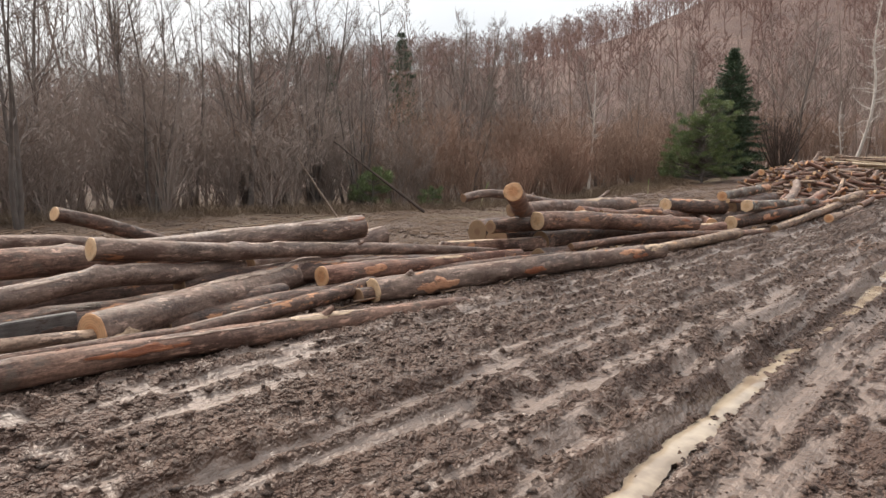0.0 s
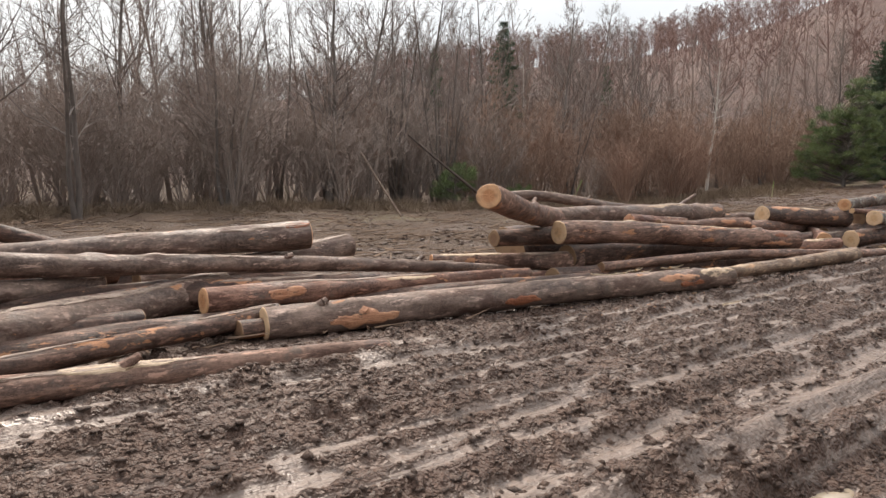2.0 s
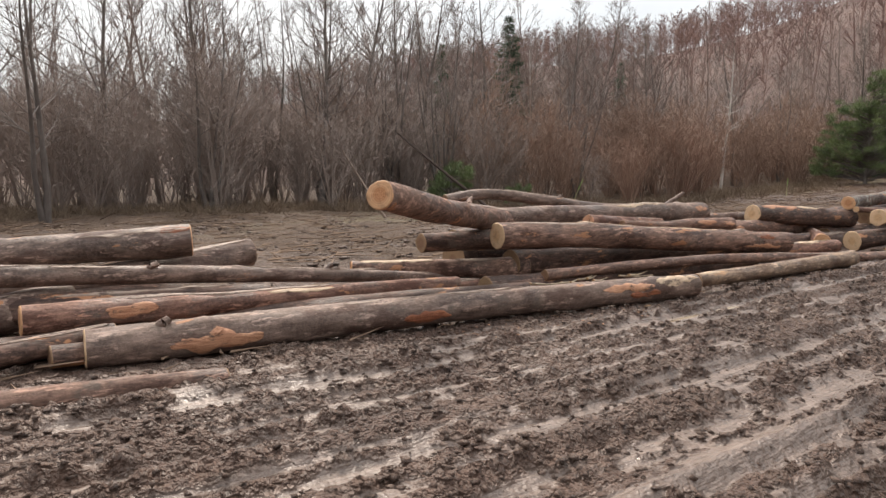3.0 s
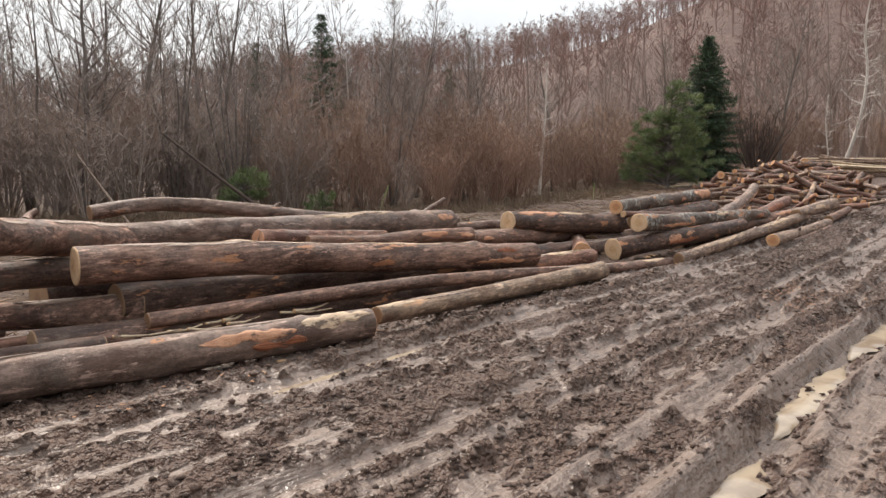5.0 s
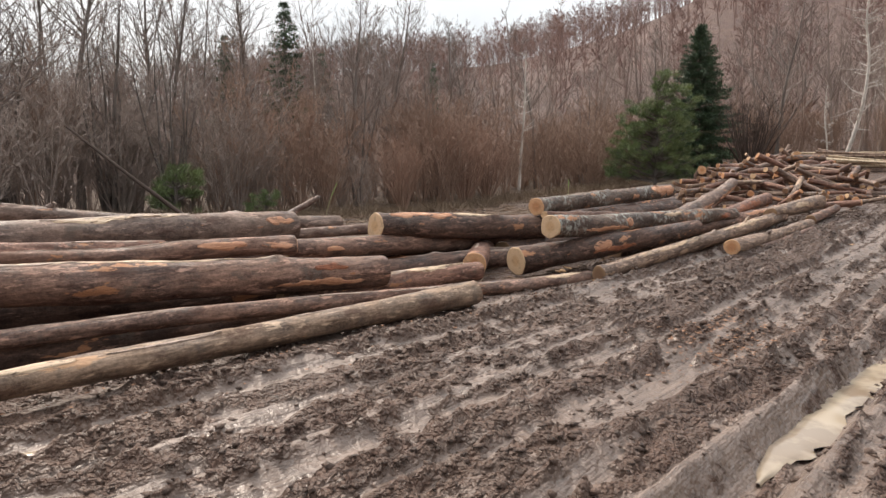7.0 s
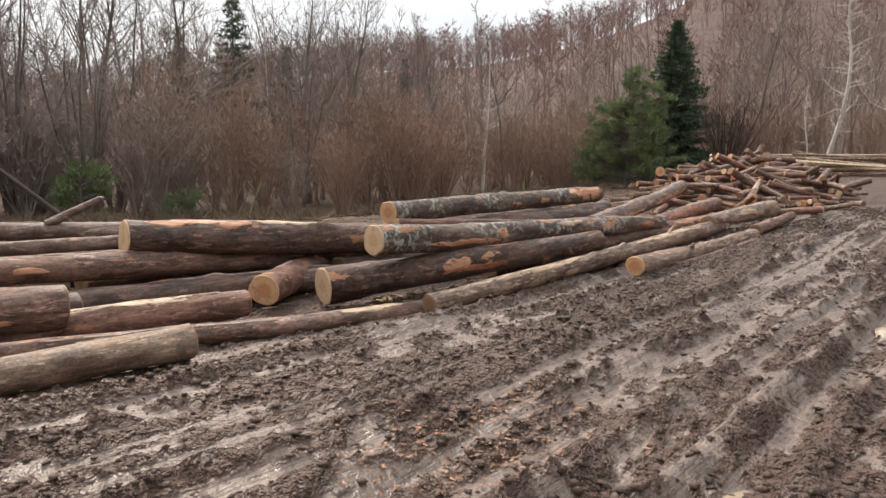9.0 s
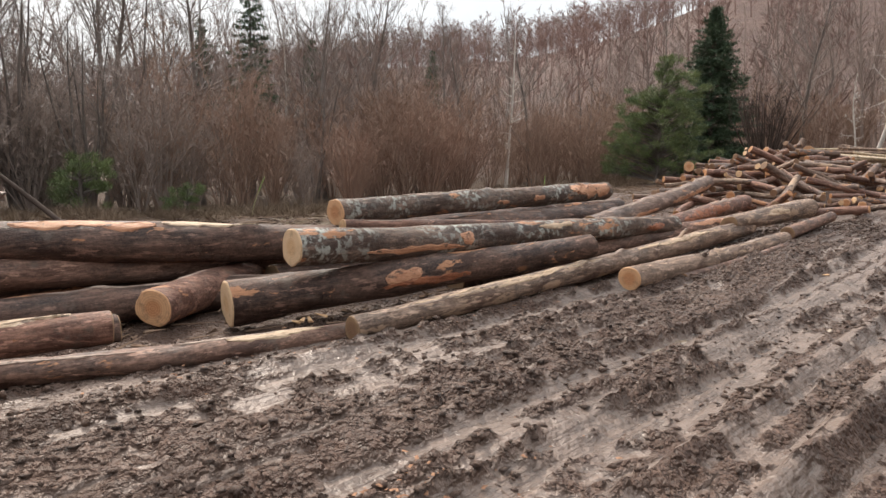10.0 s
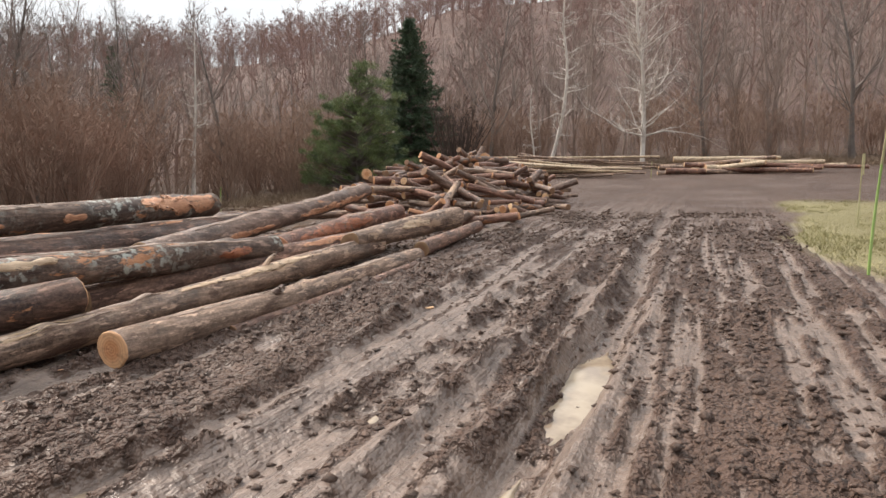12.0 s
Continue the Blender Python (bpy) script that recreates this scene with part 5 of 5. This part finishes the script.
planted("bare_bush", "leafless orange-brown bush with many fine stems", bare_tree(9, 4.3, 0.07, 26, 180, 4, 6, 0.10, 1.3, 0.34, 0.15, 0.007, 4, 3, 7, True, (0.10, 0.60)), [(-20.6, 34.6, 0, 1.0), (-21.5, 37.5, 100, 0.9), (-21.0, 31.0, 200, 0.8)], TWIG_ORANGE, TWIG_ORANGE, "bushes", "bush")
planted("bare_bush", "vase-shaped leafless dark bush behind the firewood heap", bare_tree(10, 4.8, 0.10, 34, 150, 4, 5, 0.10, 1.3, 0.30, 0.25, 0.008, 4, 3, 7, True, (0.12, 0.62)), [(-13.2, 51.6, 0, 1.05)], TWIG_DARK, TWIG_DARK, "bushes", "bush")


# ---- thicket and woods, nobody could count them ----
def build_thicket():
    rng = random.Random(31)
    kinds = [joined(*bare_tree(200 + k, 4.3, 0.026, 11, 55, 4, 6, 0.16, 1.05, 0.50, 0.08, 0.0075, 3, 2, 6, True, (0.10, 0.55))) for k in range(4)]
    sets = {"left": [], "right": []}
    for _ in range(2600):
        d, y = 8.5 * rng.random() ** 0.9, rng.uniform(-6, 66)
        front = np.interp(y, [-6, 5, 12, 20, 34, 42, 50, 60], [-25, -24.5, -24.5, -23.5, -20.2, -20, -21, -24])
        x = front - d + rng.gauss(0, 0.4)
        if rng.random() > 0.088:
            continue
        away = (x + 24.2, y - 44.0)
        far = math.hypot(*away)
        if far < 1.0 or far < 7 and (0.577 * away[0] - 0.817 * away[1]) > 0.90 * far:
            continue
        size = rng.uniform(0.6, 1.25)
        sets["left" if y < 27 + rng.gauss(0, 4) else "right"].append((x, y, ground_z(x, y) - 0.05, rng.uniform(0, 6.28), size * 1.1, size * rng.uniform(0.85, 1.35)))
    for _ in range(80):
        x, y = rng.uniform(-28, 26), rng.uniform(59, 66)
        size = rng.uniform(0.6, 1.2)
        sets["right"].append((x, y, ground_z(x, y) - 0.05, rng.uniform(0, 6.28), size * 1.1, size * rng.uniform(0.85, 1.3)))
    for key, mat, label in (("left", TWIG, "dense grey-brown leafless thicket along the wood's edge"), ("right", TWIG_BROWN, "dense red-brown leafless thicket along the clearing")):
        pieces = [scattered(kinds[k], sets[key][k::4]) for k in range(4)]
        ob = part_mesh("thicket", mesh_from("thicket", *joined(*pieces), False), mat)
        tagged(ob, label, "thicket", kind="stuff")


build_thicket()


def build_woods():
    rng = random.Random(32)
    mids = [joined(*bare_tree(300 + k, 12.5, 0.10, 1, 34, 4, 3, 0.06, 1.5, 0.36, 0.10, 0.012, 3, 2, 6, True, (0.08, 0.3), 0.7)) for k in range(3)]
    fars = [joined(*bare_tree(320 + k, 12.0, 0.12, 1, 26, 4, 2, 0.05, 1.15, 0.46, 0.16, 0.030, 3, 1, 4, True, (0.08, 0.3), 0.9)) for k in range(3)]
    mid, far = [], []
    for _ in range(1700):
        az, r = radians(rng.uniform(-50, 112)), rng.uniform(27, 80)
        x, y = -r * math.sin(az), 8 + r * math.cos(az)
        if x > -30 and y < 61 or rng.random() > (0.42 if math.degrees(az) < 58 else 0.22):
            continue
        s = rng.uniform(0.65, 1.15)
        mid.append((x, y, ground_z(x, y) - 0.1, rng.uniform(0, 6.28), s, s * rng.uniform(0.85, 1.1)))
    for _ in range(1250):
        az, r = radians(rng.uniform(-17, 90) if rng.random() < 0.9 else rng.uniform(-60, -17)), math.sqrt(rng.uniform(76 ** 2, 262 ** 2))
        if math.degrees(az) > 56 and rng.random() < 0.6:
            continue
        x, y = -r * math.sin(az), r * math.cos(az)
        s = rng.uniform(0.75, 1.15)
        far.append((x, y, ground_z(x, y) - 0.2, rng.uniform(0, 6.28), s * 1.15, s))
    for _ in range(400):
        az, r = radians(rng.uniform(-15, 72)), rng.uniform(222, 262)
        x, y, s = -r * math.sin(az), r * math.cos(az), rng.uniform(0.7, 1.1)
        far.append((x, y, ground_z(x, y) - 0.2, rng.uniform(0, 6.28), s * 1.5, s))
    ob = part_mesh("woods", mesh_from("woods", *joined(*[scattered(mids[k], mid[k::3]) for k in range(3)]), False), TWIG_WOODS)
    tagged(ob, "leafless grey-brown woods behind the thicket", "woods", kind="stuff")
    ob = part_mesh("hill_woods", mesh_from("hill_woods", *joined(*[scattered(fars[k], far[k::3]) for k in range(3)]), False), TWIG_HILL)
    tagged(ob, "reddish leafless beech woods covering the hillside", "woods", kind="stuff")


build_woods()


# ---- slash, stalks, stakes and grass ----
def build_slash():
    """Broken branches and chips left on the ground behind the piles."""
    rng = random.Random(41)
    p0, p1, r = [], [], []
    for _ in range(5200):
        x, y = -8.6 - 13.5 * rng.random() ** 1.2, rng.uniform(-3, 46)
        if rng.random() < 0.25:
            x, y = rng.uniform(-8.8, -5.0), rng.uniform(0, 30)
        a, length = rng.gauss(0.2, 0.9), rng.uniform(0.15, 1.3)
        if x > -8.8:
            length *= 0.3
        z = ground_z(x, y) + rng.uniform(0.0, 0.06)
        p0.append((x, y, z)), p1.append((x + length * math.sin(a), y + length * math.cos(a), z + rng.gauss(0.02, 0.07) * min(1, length) + 0.02))
        r.append(rng.uniform(0.006, 0.024))
    ob = part_mesh("slash", mesh_from("slash", *cones(p0, p1, r), False), SLASH)
    tagged(ob, "broken branches and bark left lying on churned ground", "branches", kind="stuff")


SLASH = twig_material("slash_wood", (0.07, 0.044, 0.032), (0.26, 0.175, 0.12), 1.5)
build_slash()


def stalk(kind, label, x, y, height, lean, r, mat, tip=None, base=None):
    z = ground_z(x, y) if base is None else base
    n = 6
    pts = [np.array([x + lean[0] * (k / n) ** 1.5, y + lean[1] * (k / n) ** 1.5, z - 0.05 + height * k / n]) for k in range(n + 1)]
    root = new(kind)
    root.location = pts[0]
    cut = 4 if tip else n
    rr = [r * (1 - 0.35 * k / n) for k in range(n + 1)]
    part_mesh("shaft", mesh_from("shaft", *tubes([p - pts[0] for p in pts[:cut]], [p - pts[0] for p in pts[1:cut + 1]], rr[:cut], rr[1:cut + 1], 6)), mat, root)
    if tip:
        v, f = joined(tubes([p - pts[0] for p in pts[cut:n]], [p - pts[0] for p in pts[cut + 1:]], rr[cut:n], rr[cut + 1:], 6), cones([pts[n] - pts[0]], [pts[n] - pts[0] + np.array([0, 0, 0.03])], [rr[n]]))
        part_mesh("tip", mesh_from("tip", v, f), tip, root)
    return tagged(root, label, "stake" if "stake" in kind else "stalk")


stalk("plant_stalk", "dry bent stalk with a bright green tip behind the pile", -20.6, 26.5, 1.35, (0.25, 0.35), 0.022, STALK, GREEN_TIP)
stalk("marker_stake", "thin pale yellow marker stake standing behind the pile", -16.4, 36.9, 0.95, (0.02, 0.03), 0.025, STALK, GREEN_TIP)
stalk("marker_stake", "tall thin yellow-green stake leaning on the grass", 0.88, 26.5, 1.75, (0.12, 0.0), 0.016, GREEN_TIP, STALK)
stalk("marker_stake", "short thin dry stake on the grass", 1.62, 31.3, 1.25, (0.05, 0.1), 0.014, STALK)
stalk("marker_stake", "short yellow stake beside the stacked poles", -3.1, 49.0, 0.75, (0.02, 0.0), 0.03, STALK)
stalk("marker_stake", "short yellow stake beside the stacked poles", 4.9, 49.0, 0.9, (0.02, 0.0), 0.03, STALK)


def build_grass():
    rng = np.random.RandomState(5)
    n = 26000
    x, y = 0.6 + 6.5 * rng.rand(n) ** 1.3, 25.0 + 12.5 * rng.rand(n)
    lump = fbm(x / 2.2, y / 2.2, 91, 3)
    keep = (x + 1.5 * (lump - 0.5) - 0.4 * step(26, 34, y) + 0.3 > 0.98) & (y + 1.2 * (lump - 0.5) > 25.5) & (fbm(x / 0.5, y / 0.5, 55, 2) > 0.36)
    x, y = x[keep], y[keep]
    z = base_height(x, y) - 0.01
    h = rng.uniform(0.02, 0.07, len(x))
    lean = rng.normal(0, 0.6, (len(x), 2)) * h[:, None]
    p0 = np.stack([x, y, z], 1)
    p1 = np.stack([x + lean[:, 0], y + lean[:, 1], z + h], 1)
    ob = part_mesh("grass", mesh_from("grass", *cones(p0, p1, np.full(len(x), 0.006)), False), GRASS)
    tagged(ob, "short yellow-green winter grass at the mud's edge", "grass", kind="stuff")


build_grass()


def wood_chip(place, turn, size):
    """A torn wedge of fresh wood."""
    bm = bmesh.new()
    bmesh.ops.create_cube(bm, size=1)
    for v in bm.verts:
        v.co.x *= size * (0.35 if v.co.y > 0 else 1.0)
        v.co.y *= size * 2.1
        v.co.z *= size * (0.15 if v.co.y > 0 else 0.45)
        v.co += Vector((random.uniform(-1, 1), random.uniform(-1, 1), random.uniform(-1, 1))) * size * 0.12
    bmesh.ops.bevel(bm, geom=bm.edges[:], offset=size * 0.06, segments=1, affect="EDGES")
    me = bpy.data.meshes.new("wood_chip")
    bm.to_mesh(me)
    bm.free()
    ob = part_mesh("wood_chip", me, CUT_PALE)
    ob.matrix_basis = pose(*place, random.uniform(-25, 25), random.uniform(-20, 20), turn)
    return tagged(ob, "torn chip of fresh orange wood lying in the mud", "wood chip", "wood chips")


wood_chip((-4.73, 10.74, -0.10), 0, 0.035)
wood_chip((-5.24, 18.52, 0.02), 67, 0.043)
wood_chip((-5.24, 18.63, 0.04), 134, 0.051)
wood_chip((-4.71, 18.39, -0.05), 21, 0.039)
wood_chip((-4.67, 16.06, -0.08), 88, 0.047)
wood_chip((-5.24, 18.39, 0.02), 155, 0.035)
wood_chip((-5.23, 18.45, 0.03), 42, 0.043)
wood_chip((-4.61, 10.48, -0.10), 109, 0.051)
wood_chip((-5.09, 15.45, -0.02), 176, 0.039)
wood_chip((-4.80, 19.46, -0.05), 63, 0.047)
wood_chip((-2.90, 23.88, 0.12), 130, 0.035)
wood_chip((-5.40, 23.80, 0.35), 17, 0.043)


# ---- fallen and leaning branches at the wood's edge ----
small_log("fallen_branch", "thin dark trunk leaning out of the thicket", (-18.85, 20.45, -0.12), (-21.66, 17.98, 2.81), 0.07, 0.03, TWIG_DARK, CUT_DARK, "fallen branches", "branch")
small_log("fallen_branch", "pale broken branch leaning at the thicket's edge", (-18.80, 15.75, -0.16), (-19.51, 14.57, 1.98), 0.045, 0.02, DRY_BARK, CUT_DARK, "fallen branches", "branch")


def grey_board():
    """A weathered board wedged low in the first pile."""
    bm = bmesh.new()
    bmesh.ops.create_cube(bm, size=1)
    for v in bm.verts:
        v.co.x *= 0.05
        v.co.y *= 1.5
        v.co.z *= 0.22
    bmesh.ops.bevel(bm, geom=bm.edges[:], offset=0.008, segments=2, affect="EDGES")
    me = bpy.data.meshes.new("board")
    bm.to_mesh(me)
    bm.free()
    ob = part_mesh("board", me, BOARD)
    ob.matrix_basis = pose(-5.66, 1.45, 0.16, 0, 14, 6)
    tagged(ob, "weathered grey board wedged low in the log pile", "board")


BOARD = bare_wood_material("grey_board", (0.20, 0.185, 0.175), (0.10, 0.09, 0.085))
grey_board()


def build_undergrowth():
    """Dead stalks, brambles and tussocks along the foot of the thicket."""
    rng = random.Random(77)
    kinds = []
    for k in range(4):
        p0, p1, r = [], [], []
        for _ in range(70):
            a, d = rng.uniform(0, 6.28), rng.uniform(0, 0.45)
            base = np.array([math.cos(a) * d, math.sin(a) * d, -0.05])
            tip = base + np.array([rng.gauss(0, 0.28), rng.gauss(0, 0.28), rng.uniform(0.1, 0.6)])
            p0.append(base), p1.append(tip), r.append(rng.uniform(0.006, 0.014))
        kinds.append(blades(p0, p1, r))
    spots = []
    for _ in range(620):
        y = rng.uniform(-4, 62)
        front = np.interp(y, [-6, 5, 12, 20, 34, 42, 50, 60], [-25, -24.5, -24.5, -23.5, -20.2, -20, -21, -24])
        x = front + rng.gauss(0.3, 1.3)
        s = rng.uniform(0.6, 1.5)
        spots.append((x, y, ground_z(x, y), rng.uniform(0, 6.28), s, s * rng.uniform(0.5, 1.1)))
    for _ in range(260):
        x, y = rng.uniform(-12, 24), rng.uniform(55.5, 60.5)
        s = rng.uniform(0.6, 1.5)
        spots.append((x, y, ground_z(x, y), rng.uniform(0, 6.28), s, s * rng.uniform(0.5, 1.1)))
    ob = part_mesh("undergrowth", mesh_from("undergrowth", *joined(*[scattered(kinds[k], spots[k::4]) for k in range(4)]), False), UNDERGROWTH)
    tagged(ob, "dead brown stalks and brambles along the thicket's foot", "undergrowth", kind="stuff")


UNDERGROWTH = twig_material("dead_stalks", (0.12, 0.083, 0.060), (0.29, 0.215, 0.150), 0.8)
build_undergrowth()
